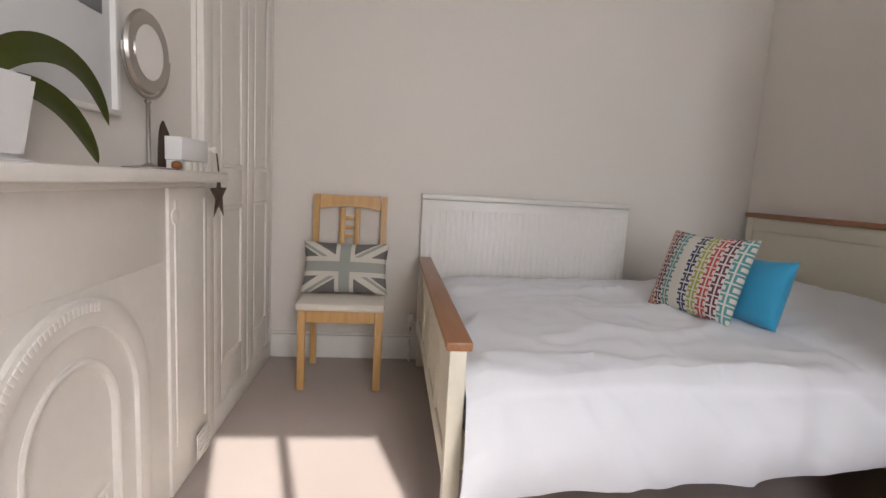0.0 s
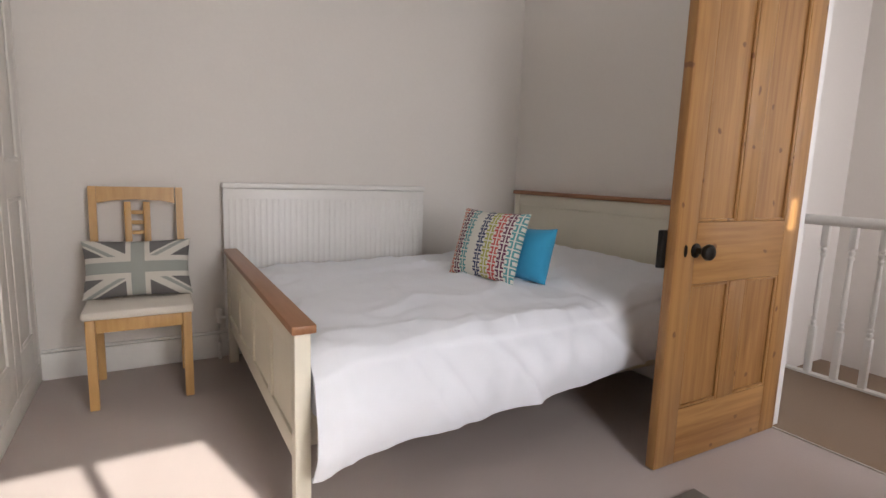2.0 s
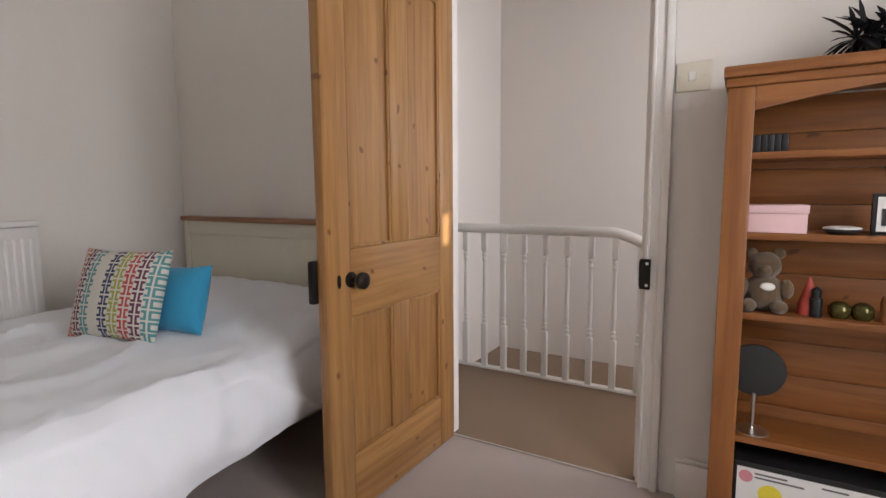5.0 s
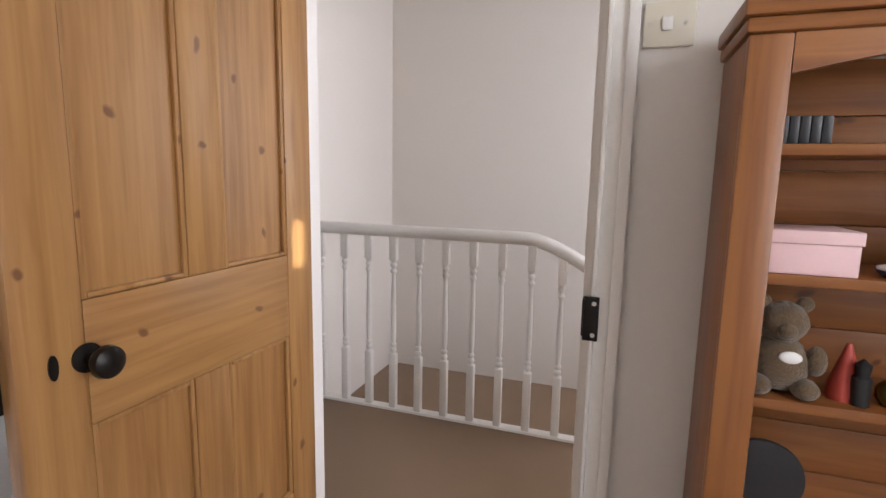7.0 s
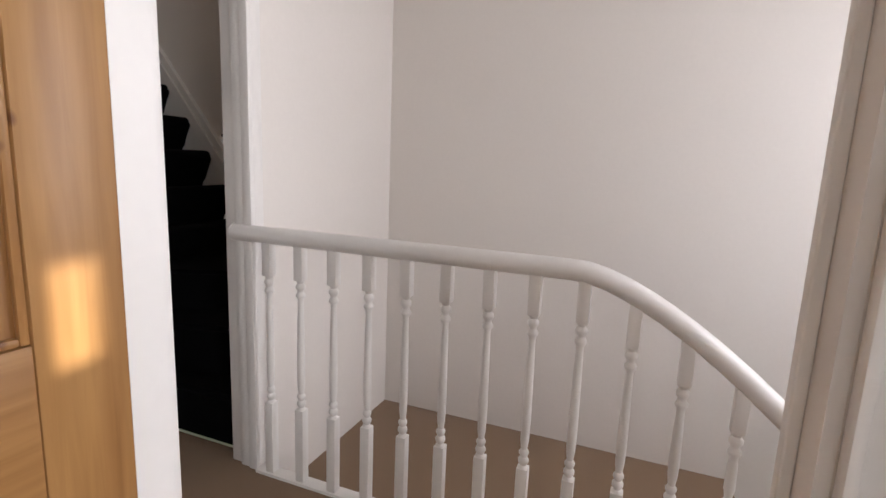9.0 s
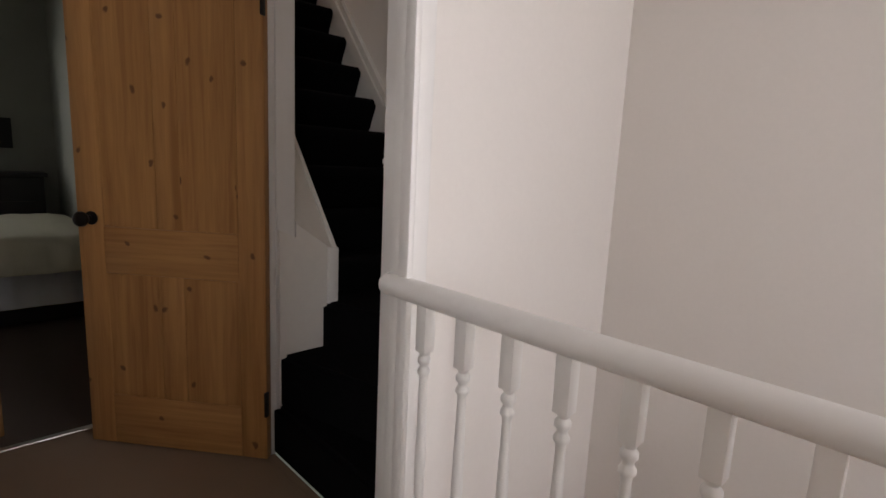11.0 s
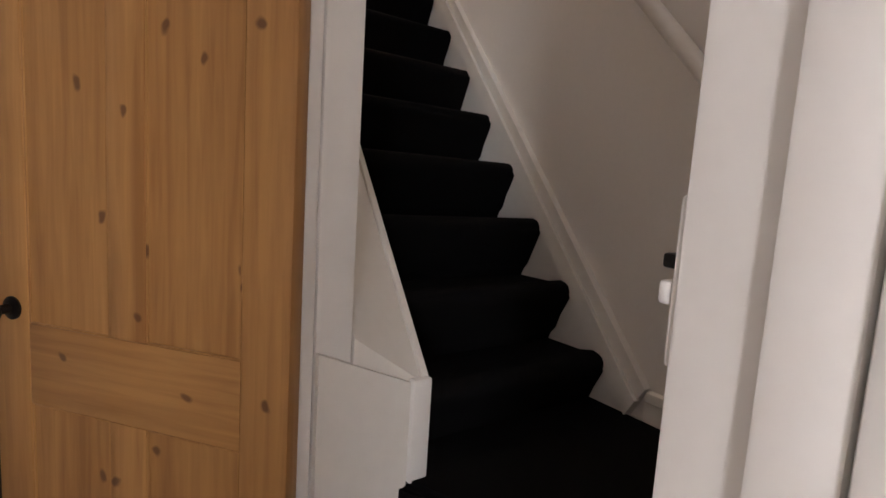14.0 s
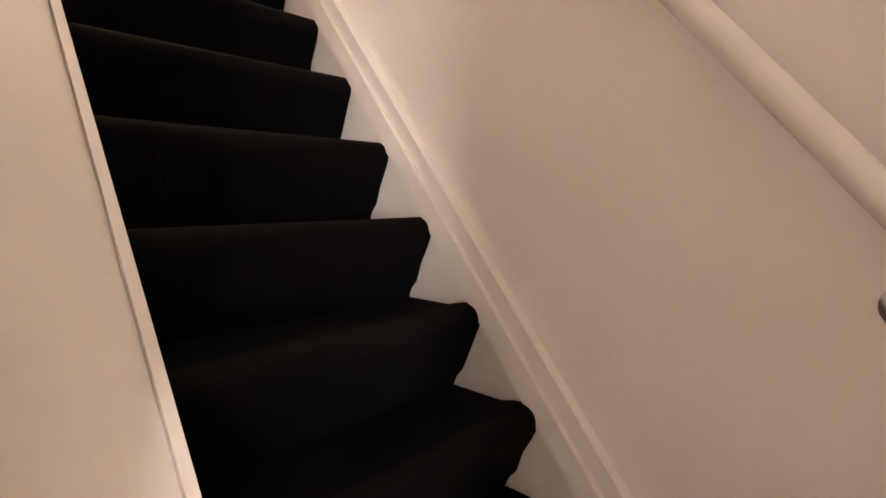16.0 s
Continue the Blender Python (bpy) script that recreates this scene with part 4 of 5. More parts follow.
def duvet():
    """A quilt over the mattress: flat on top, rounded over the near edge and hanging with folds."""
    nx, ns = 150, 110
    x0, x1 = FX + 0.037, HX - 0.075
    bm = bmesh.new()
    def point(i, j):
        u, s = i / nx, j / ns
        x = x0 + (x1 - x0) * u
        hem = 0.198 + 0.155 * u + 0.008 * math.sin(9 * u)
        top = 0.515 + 0.03 * min(1, u * 4) + 0.125 * max(0, (u - 0.66) / 0.34) ** 0.8 * (1 - 0.15 * u)
        if u > 0.965:
            top -= (u - 0.965) / 0.035 * 0.09
        hang = 0.36
        folds = noise.noise(Vector((x * 4.2, 0.3, 1.7)))
        fine = noise.noise(Vector((x * 9.0, s * 3, 5.7)))
        if s < 0.34:
            k = s / 0.34
            y = BY0 - 0.045 - 0.028 * math.sin(math.pi * k) + 0.028 * folds * (1 - k) - 0.012 * fine * (1 - k) + 0.05 * k * k
            z = hem + (top - 0.045 - hem) * k
        elif s < 0.46:
            a = (s - 0.34) / 0.12 * math.pi / 2
            y = BY0 + 0.005 + 0.09 * (1 - math.cos(a)) + 0.0
            z = top - 0.045 + 0.045 * math.sin(a)
        else:
            k = (s - 0.46) / 0.54
            y = BY0 + 0.095 + (BY1 - 0.06 - BY0 - 0.095) * k
            z = top + 0.012 * math.sin(math.pi * k) - (0.05 * max(0, (k - 0.93) / 0.07) ** 2)
        p = Vector((x * 2.0, y * 3.4, z * 2.5))
        ridge = 1 - abs(noise.noise(Vector((x * 1.5 + 1.2 * y, y * 3.2 - 0.8 * x, 3.1))))
        amp = 0.35 + 0.65 * min(1, max(0, (0.85 - u) * 3))
        w = 0.016 * noise.noise(p) * amp + 0.017 * (max(0, ridge - 0.7) * 3.3) ** 2 * amp + 0.005 * noise.noise(p * 4)
        r2 = 1 - abs(noise.noise(Vector((x * 1.3 + y * 0.9, y * 2.1 - x * 1.9, 7.4))))
        r3 = 1 - abs(noise.noise(Vector((x * 5.2 + z * 4.0, z * 2.2, 1.4))))
        w += 0.016 * max(0, r2 - 0.55) ** 2 * 4.9 * amp
        r4 = 1 - abs(noise.noise(Vector((x * 2.6 + y * 3.1, y * 6.0 - x * 3.4, 0.9))))
        r5 = 1 - abs(noise.noise(Vector((x * 7.0 - y * 3.0, y * 4.0 + z * 6.0, 4.2))))
        w += 0.010 * max(0, r4 - 0.72) * 3.5 * (0.4 + 0.6 * amp) + 0.004 * max(0, r5 - 0.65) * 2.8
        if s < 0.46:
            w += (0.022 * r3 ** 6 + 0.006 * noise.noise(Vector((x * 13 + z * 9, z * 6, 2.2)))) * (0.35 + 0.65 * (1 - s / 0.46))
        if s < 0.40:
            y -= w * 0.9
        else:
            z += w * 0.9
        if s < 0.34:
            x -= 0.022 * (1 - u) ** 8 * (1 - s / 0.34)
        if u < 0.05:
            z -= (0.05 - u) * 0.4
        return (x, y, max(z, hem - 0.01 if s < 0.34 else 0.3))
    rows = [[bm.verts.new(point(i, j)) for j in range(ns + 1)] for i in range(nx + 1)]
    for i in range(nx):
        for j in range(ns):
            bm.faces.new((rows[i][j], rows[i + 1][j], rows[i + 1][j + 1], rows[i][j + 1]))
    bmesh.ops.recalc_face_normals(bm, faces=bm.faces)
    bmesh.ops.solidify(bm, geom=bm.faces[:], thickness=0.012)
    return bm


dv = thing("duvet", (1.65, 2.3, 0.5), "rumpled plain white cotton duvet spread over the bed", "duvet")
part("cover", duvet(), DUVET, dv, smooth=True)


# ---- cushions ----
def cushion(name, m, wide, high, thick, mats, pick, label, n=72, droop=0.0):
    """A filled cushion with pulled-out corners, in its own axes: x across, z up, y through; pick gives a cloth for u, v in 0..1."""
    ob = thing(name, (0, 0, 0), label, "cushion", m=m)
    bm = bmesh.new()
    nv = max(8, int(n * high / wide))
    grids = []
    for side in (1, -1):
        rows = []
        for i in range(n + 1):
            row = []
            for j in range(nv + 1):
                u, v = i / n * 2 - 1, j / nv * 2 - 1
                pull = 1 - 0.07 * (1 - v * v) * abs(u) ** 3
                pull2 = 1 - 0.07 * (1 - u * u) * abs(v) ** 3
                t = thick / 2 * max(0, (1 - abs(u) ** 2.6)) ** 0.55 * max(0, (1 - abs(v) ** 2.6)) ** 0.55
                t += 0.004 * noise.noise(Vector((u * 2.2, v * 2.2, side * 3.0 + wide))) * (1 - max(abs(u), abs(v)))
                row.append(bm.verts.new((u * wide / 2 * pull, -side * t, high / 2 + v * high / 2 * pull2 - droop * abs(u) ** 2 * (v > 0) * v)))
            rows.append(row)
        for i in range(n):
            for j in range(nv):
                q = (rows[i][j], rows[i + 1][j], rows[i + 1][j + 1], rows[i][j + 1])
                f = bm.faces.new(q if side == 1 else q[::-1])
                f.material_index = pick((i + 0.5) / n, (j + 0.5) / nv)
    bmesh.ops.remove_doubles(bm, verts=bm.verts, dist=0.0004)
    part("cushion_cover", bm, mats, ob, smooth=True)
    return ob


def flag(u, v):
    """Cloth of a muted flag: 0 slate field, 1 pale stripe, 2 sage cross."""
    a, c = (u - 0.5) * 2 * 1.65, (v - 0.5) * 2
    if abs(a) < 0.20 or abs(c) < 0.20:
        return 2
    if abs(a) < 0.36 or abs(c) < 0.36:
        return 1
    d = abs(abs(c) - abs(a) / 1.65) / math.hypot(1, 1 / 1.65)
    side = (abs(c) - abs(a) / 1.65) * (1 if a * c > 0 else -1)
    if d < 0.20:
        return 2 if (0.02 < d < 0.13 and side > 0) else 1
    return 0


def links(u, v):
    """Columns of paired brackets set back to back, each column in one colour on pale cloth, one column left blank."""
    col, cu = divmod(u * 9.0, 1)
    cv = (v * 8.5 + (0.5 if int(col) % 2 else 0)) % 1
    bar = 0.24 < cu < 0.43 or 0.57 < cu < 0.76
    arm = (0.07 < cv < 0.29 or 0.71 < cv < 0.93) and (0.02 < cu < 0.43 or 0.57 < cu < 0.98)
    return (5, 6, 2, 0, 3, 4, 1, 6, 2)[min(8, int(col))] if (bar or arm) and 0.07 < cv < 0.93 else 0


def frame_of(place, right, up):
    r = Vector(right).normalized()
    nrm = r.cross(Vector(up)).normalized()
    u = nrm.cross(r).normalized()
    m = Matrix((( r.x, -nrm.x, u.x, place[0]), (r.y, -nrm.y, u.y, place[1]), (r.z, -nrm.z, u.z, place[2]), (0, 0, 0, 1)))
    return m


cushion("flag_cushion", frame_of((0.285, 2.84, 0.447), (1, -0.03, 0.0), (0, 0.30, 1)), 0.45, 0.275, 0.12, [GREYCLOTH, LINEN, SAGECLOTH], flag,
        "grey and sage flag-patterned cushion leaning on the chair", n=130)
cushion("patterned_cushion", frame_of((1.735, 2.15, 0.560), (0.24, -0.95, 0.0), (0.28, 0.30, 1.0)), 0.42, 0.355, 0.13,
        [LINEN] + [PIPING[k] for k in ("red_weave", "teal_weave", "navy_weave", "olive_weave", "coral_weave", "plum_weave")], links,
        "multicoloured geometric patterned cushion on the bed", n=190)
cushion("blue_cushion", frame_of((1.905, 2.055, 0.560), (0.20, -0.97, 0.04), (0.35, 0.0, 1.0)), 0.325, 0.275, 0.13, [BLUE], lambda u, v: 0,
        "plain turquoise blue cushion behind the patterned one", n=40)

# ---- radiator ----
rad = thing("radiator", (1.3, 3.06, 0.15), "white painted panel radiator fixed under the plain wall", "radiator")
RX0, RX1 = 0.684, 1.90
boxed("panel", (RX0, RX1, 3.075, 3.10, 0.17, 0.955), GLOSS, rad, bevel=0.006)
for k in range(36):
    x = RX0 + 0.035 + (RX1 - RX0 - 0.07) * k / 35
    boxed("flute", (x - 0.009, x + 0.009, 3.068, 3.076, 0.20, 0.90), GLOSS, rad, bevel=0.004)
boxed("top_grille", (RX0 - 0.003, RX1 + 0.003, 3.062, 3.125, 0.956, 0.985), GLOSS, rad, bevel=0.006)
for x in (RX0 + 0.15, RX1 - 0.15):
    boxed("wall_bracket", (x - 0.02, x + 0.02, 3.10, 3.144, 0.3, 0.85), GLOSS, rad)
part("valve", lathe(bmesh.new(), [(0.012, 0), (0.012, 0.03), (0.018, 0.035), (0.018, 0.075), (0.012, 0.08)], (RX0 - 0.035, 3.09, 0.21), 16), GLOSS, rad, "white radiator valve", smooth=True)
part("pipe", tube(bmesh.new(), [(RX0 - 0.035, 3.09, 0.003), (RX0 - 0.035, 3.0905, 0.10), (RX0 - 0.035, 3.09, 0.22)], 0.0085, 10), GLOSS, rad, smooth=True)
part("pipe_tail", tube(bmesh.new(), [(RX0 - 0.035, 3.09, 0.24), (RX0 + 0.0, 3.09, 0.24)], 0.009, 10), GLOSS, rad, smooth=True)

# ---- chair ----
ch = thing("dining_chair", (0.28, 2.84, 0), "pale birch dining chair with an off-white padded seat", "chair")
CX0, CX1, CF, CB = 0.085, 0.490, 2.64, 3.02
for x in (CX0, CX1 - 0.036):
    boxed("front_leg", (x, x + 0.036, CF, CF + 0.038, 0.003, 0.405), BIRCH, ch)
    b = bmesh.new()
    prism(b, [(CB - 0.005, 0.003), (CB + 0.03, 0.003), (CB + 0.012, 0.42), (CB + 0.062, 0.955), (CB + 0.036, 0.955), (CB - 0.022, 0.42)], 0, x + 0.004, x + 0.036)
    part("back_leg", b, BIRCH, ch)
for d in ((CX0 + 0.037, CX1 - 0.037, CF + 0.006, CF + 0.028, 0.345, 0.404), (CX0 + 0.037, CX1 - 0.037, CB - 0.02, CB + 0.0, 0.345, 0.404)):
    boxed("apron", d, BIRCH, ch)
for x in (CX0 + 0.006, CX1 - 0.028):
    boxed("apron", (x, x + 0.022, CF + 0.039, CB - 0.023, 0.345, 0.404), BIRCH, ch)
boxed("seat", (CX0 - 0.012, CX1 + 0.012, CF - 0.02, CB - 0.03, 0.406, 0.446), SEATCLOTH, ch, "off-white padded seat", bevel=0.016)
tilt = Matrix.Translation((0, CB + 0.02, 0.42)) @ Matrix.Rotation(radians(-5.2), 4, "X")
b = bmesh.new()
prism(b, [(CX0 + 0.037, 0.455), (CX0 + 0.10, 0.468), ((CX0 + CX1) / 2, 0.474), (CX1 - 0.10, 0.468), (CX1 - 0.037, 0.455), (CX1 - 0.037, 0.535), (CX0 + 0.037, 0.535)], 1, -0.022, 0.0, turn=tilt)
part("top_rail", b, BIRCH, ch)
part("lower_back_rail", box(bmesh.new(), CX0 + 0.037, CX1 - 0.037, -0.02, 0.0, 0.10, 0.15, bevel=0.003, turn=tilt), BIRCH, ch, smooth=True)
cx = (CX0 + CX1) / 2
for x in (cx - 0.056, cx + 0.026):
    part("splat", box(bmesh.new(), x, x + 0.030, -0.02, -0.003, 0.151, 0.462, bevel=0.003, turn=tilt), BIRCH, ch, smooth=True)
for z in (0.35, 0.40, 0.30):
    part("splat_link", box(bmesh.new(), cx - 0.0255, cx + 0.0255, -0.018, -0.005, z, z + 0.020, bevel=0.004, turn=tilt), BIRCH, ch, smooth=True)

# ---- rug ----
rug = thing("rug", (1.35, 0.55, 0), "flat grey woven rug on the bedroom carpet", "rug")
boxed("rug_cloth", (0.75, 1.95, 0.20, 1.085, 0.001, 0.014), GREYRUG, rug, bevel=0.005)

# ---- switch ----
sw = thing("light_switch", (EX, 0.295, 1.484), "cream plastic light switch plate on the wall", "light switch")
boxed("plate", (EX - 0.010, EX - 0.001, 0.238, 0.343, 1.435, 1.530), BEDCREAM, sw, bevel=0.003)
boxed("rocker", (EX - 0.016, EX - 0.0105, 0.284, 0.306, 1.468, 1.498), GLOSS, sw, bevel=0.003)
for y in (0.258, 0.332):
    part("screw", lathe(bmesh.new(), [(0.004, 0), (0.004, 0.0015)], (EX - 0.010, y, 1.483), 10, Matrix.Rotation(radians(-90), 4, "Y")), STEELSTRIP, sw)

# ---- bookcase ----
BX, BYR, BYL, BT = 2.442, 0.180, -0.72, 1.44
bc = thing("bookcase", (2.55, -0.26, 0), "tall waxed orange pine bookcase with ornaments on its shelves", "bookcase")
boxed("side", (BX + 0.022, EX - 0.02, BYR - 0.022, BYR, 0.003, BT - 0.05), ORANGEPINE, bc)
boxed("side", (BX + 0.022, EX - 0.02, BYL, BYL + 0.022, 0.003, BT - 0.05), ORANGEPINE, bc)
for k in range(12):
    z0 = 0.09 + k * 0.108
    boxed("back_board", (EX - 0.034, EX - 0.021, BYL + 0.0225, BYR - 0.0225, z0, z0 + 0.1065), ORANGEPINEH, bc, bevel=0.002)
for y0, y1 in ((BYR - 0.065, BYR + 0.002), (BYL - 0.002, BYL + 0.065)):
    boxed("stile", (BX, BX + 0.0215, y0, y1, 0.003, BT - 0.05), ORANGEPINE, bc)
mid, half = (BYL + BYR) / 2, (BYR - BYL) / 2 - 0.066
outline = [(mid - half, BT - 0.05), (mid + half, BT - 0.05)] + [(mid + half * (1 - 2 * k / 16), BT - 0.115 + 0.050 * math.sin(math.pi * k / 16)) for k in range(17)]
part("arched_rail", prism(bmesh.new(), outline, 0, BX + 0.002, BX + 0.020), ORANGEPINEH, bc)
b = bmesh.new()
box(b, BX - 0.008, EX - 0.02, BYL - 0.008, BYR + 0.008, BT - 0.049, BT - 0.024, bevel=0.006)
box(b, BX - 0.016, EX - 0.02, BYL - 0.014, BYR + 0.014, BT - 0.023, BT + 0.008, bevel=0.005)
part("cornice", b, ORANGEPINEH, bc, smooth=True)
for z in (1.212, 0.985, 0.752, 0.375, 0.09):
    boxed("shelf", (BX + 0.0225, EX - 0.035, BYL + 0.0225, BYR - 0.0225, z - 0.02, z), ORANGEPINEH, bc, bevel=0.003)
boxed("plinth", (BX + 0.004, BX + 0.02, BYL + 0.066, BYR - 0.066, 0.003, 0.088), ORANGEPINEH, bc)

# ---- things in the bookcase ----
it = thing("cassette_stack", (2.53, 0.08, 1.212), "row of dark cassettes on the top shelf", "cassette")
for k in range(7):
    boxed("cassette", (2.50, 2.58, 0.128 - 0.0165 * k, 0.143 - 0.0165 * k, 1.2125, 1.262), BLACKPLASTIC, it, bevel=0.001)
it = thing("pink_box", (2.54, 0.05, 0.985), "pale pink lidded cardboard box on a shelf", "box")
boxed("box_body", (2.47, 2.60, -0.025, 0.128, 0.9855, 1.040), PINKBOX, it, bevel=0.002)
boxed("lid", (2.467, 2.603, -0.028, 0.131, 1.0405, 1.064), PINKBOX, it, bevel=0.002)
it = thing("trinket_dish", (2.50, -0.10, 0.985), "small round white and dark trinket dish", "dish")
part("bowl", lathe(bmesh.new(), [(0.030, 0), (0.042, 0.008), (0.043, 0.014)], (2.50, -0.105, 0.9855), 24), BLACKPLASTIC, it, smooth=True)
part("lid", lathe(bmesh.new(), [(0.043, 0.0145), (0.043, 0.018), (0.03, 0.021), (0, 0.022)], (2.50, -0.105, 0.9855), 24), CARD, it, smooth=True)
it = thing("small_photo_frame", (2.51, -0.22, 0.985), "small dark photo frame with a pale border", "photo frame")
boxed("frame", (2.50, 2.512, -0.27, -0.165, 0.986, 1.095), BLACKPLASTIC, it, bevel=0.002)
boxed("mount", (2.497, 2.4995, -0.26, -0.175, 0.995, 1.086), CARD, it, bevel=0)
boxed("photo", (2.494, 2.4965, -0.245, -0.185, 1.01, 1.055), BLACKPLASTIC, it, bevel=0)


def blob(b, place, r, squash=(1, 1, 1), mat=0):
    tmp = bmesh.new()
    bmesh.ops.create_icosphere(tmp, subdivisions=3, radius=r)
    for v in tmp.verts:
        v.co *= 1 + 0.06 * noise.noise(v.co * 40)
    merge(b, tmp, Matrix.Translation(place) @ Matrix.Diagonal((*squash, 1)), mat)


b = bmesh.new()
tx, ty, tz = 2.52, 0.065, 0.752
blob(b, (tx, ty, tz + 0.055), 0.052, (0.9, 1, 1.05)); blob(b, (tx - 0.005, ty, tz + 0.135), 0.040, (0.95, 1.05, 1))
blob(b, (tx - 0.036, ty, tz + 0.126), 0.017)
for s_ in (-1, 1):
    blob(b, (tx, ty + s_ * 0.034, tz + 0.170), 0.015, (0.6, 1, 1)); blob(b, (tx - 0.035, ty + s_ * 0.038, tz + 0.020), 0.023, (1.3, 1, 0.85))
    blob(b, (tx - 0.02, ty + s_ * 0.055, tz + 0.07), 0.018, (1, 1, 1.6))
blob(b, (tx - 0.042, ty - 0.008, tz + 0.078), 0.013, (0.5, 1.5, 0.9), 1)
tagged(finish("teddy_bear", b, [TEDDY, CARD], True), "brown plush teddy bear with a white tag on a shelf", "soft toy")
b = bmesh.new()
lathe(b, [(0.028, 0), (0.026, 0.03), (0.017, 0.06), (0.004, 0.105)], (2.52, -0.045, 0.7525), 14, mat=0)
lathe(b, [(0.015, 0), (0.016, 0.05), (0.011, 0.055), (0.013, 0.075), (0.002, 0.085)], (2.495, -0.06, 0.7525), 12, mat=1)
tagged(finish("painted_figurine", b, [REDCARD, BLACKPLASTIC], True), "small red painted wooden figurine on a shelf", "figurine")
for k, y in enumerate((-0.115, -0.165, -0.215)):
    it = thing("glass_jar" if k < 2 else "pepper_mill", (2.51, y, 0.752), "small dark green shiny ornament on a shelf" if k < 2 else "small turned wooden ornament on a shelf", "ornament")
    part("body", lathe(bmesh.new(), [(0.018, 0), (0.026, 0.012), (0.027, 0.03), (0.018, 0.042), (0.010, 0.046)] if k < 2 else [(0.018, 0), (0.012, 0.02), (0.016, 0.05), (0.010, 0.07)],
         (2.51, y, 0.7525), 20), GREENGLASS if k < 2 else ORANGEPINE, it, smooth=True)
it = thing("table_mirror", (2.52, 0.072, 0.375), "round dark shaving mirror on a chrome stand", "mirror")
part("base", lathe(bmesh.new(), [(0.045, 0), (0.045, 0.004), (0.008, 0.010)], (2.52, 0.072, 0.3755), 28), CHROME, it, smooth=True)
part("stem", lathe(bmesh.new(), [(0.005, 0), (0.005, 0.11)], (2.52, 0.072, 0.385), 12), CHROME, it, smooth=True)
part("disc", lathe(bmesh.new(), [(0.078, 0), (0.080, 0.004), (0.078, 0.010), (0.07, 0.011)], (2.530, 0.072, 0.565), 36, Matrix.Rotation(radians(-90), 4, "Y")), DARKWOOD, it, "dark round disc", smooth=True)
it = thing("storage_box", (2.54, -0.10, 0.09), "black storage box with a printed white label", "box")
boxed("box_body", (2.455, 2.64, -0.34, 0.115, 0.0905, 0.305), BLACKPLASTIC, it, bevel=0.006)
lb = boxed("label", (2.4515, 2.4545, -0.32, 0.105, 0.10, 0.288), CARD, it, bevel=0)
for z, y0, y1 in ((0.273, -0.02, 0.060), (0.261, -0.06, 0.060), (0.273, -0.16, -0.10)):
    part("print_line", box(bmesh.new(), 2.4500, 2.4513, y0, y1, z, z + 0.005), GREYCLOTH, lb)
part("print_mark", lathe(bmesh.new(), [(0.03, 0), (0.03, 0.0015)], (2.4512, 0.02, 0.218), 24, Matrix.Rotation(radians(-90), 4, "Y")), YELLOW, lb, "yellow printed disc")
part("print_mark", lathe(bmesh.new(), [(0.018, 0), (0.018, 0.0015)], (2.4512, 0.082, 0.262), 24, Matrix.Rotation(radians(-90), 4, "Y")), PINKPRINT, lb, "pink printed disc")

# ---- black feather boa ----
b = bmesh.new()
random.seed(11)
for k in range(900):
    a = random.uniform(0, 2 * math.pi)
    yy = random.uniform(-0.62, -0.10)
    base = Vector((2.55 + 0.04 * math.sin(yy * 9), yy, BT + 0.085 + 0.025 * math.sin(yy * 14)))
    d = Vector((math.cos(a), random.uniform(-0.7, 0.9), math.sin(a) * 0.9)).normalized()
    ln = random.uniform(0.07, 0.135)
    side = d.cross(Vector((0.3, 0.2, 1))).normalized()
    bend = Vector((0, 0, -0.03))
    quads = []
    for t_, w_ in ((0, 0.002), (0.35, 0.006), (0.7, 0.005), (1.0, 0.001)):
        c = base + d * ln * t_ + bend * t_ * t_
        c.z = max(c.z, BT + 0.002)
        quads.append((b.verts.new(c - side * w_), b.verts.new(c + side * w_)))
    for (p0, p1), (q0, q1) in zip(quads, quads[1:]):
        b.faces.new((p0, p1, q1, q0))
boa = tagged(finish("feather_boa", b, FEATHER), "fluffy black feather boa lying on the bookcase", "feather boa")

# ---- on the mantel shelf ----
MZ = 1.0405
pl = thing("potted_orchid", (-0.11, 1.12, MZ), "orchid with long strap leaves in a white square pot", "potted plant")
b = bmesh.new()
prism(b, [(-0.052, -0.052), (0.052, -0.052), (0.052, 0.052), (-0.052, 0.052)], 2, 0, 0.003, turn=Matrix.Translation((-0.11, 1.05, MZ)))
tmp = bmesh.new()
bmesh.ops.create_cone(tmp, cap_ends=True, segments=4, radius1=0.066, radius2=0.088, depth=0.13)
bmesh.ops.bevel(tmp, geom=tmp.edges[:], offset=0.008, segments=2, affect="EDGES")
merge(b, tmp, Matrix.Translation((-0.11, 1.05, MZ + 0.068)) @ Matrix.Rotation(radians(45), 4, "Z"))
part("pot", b, POT, pl, "white ceramic pot", smooth=True)


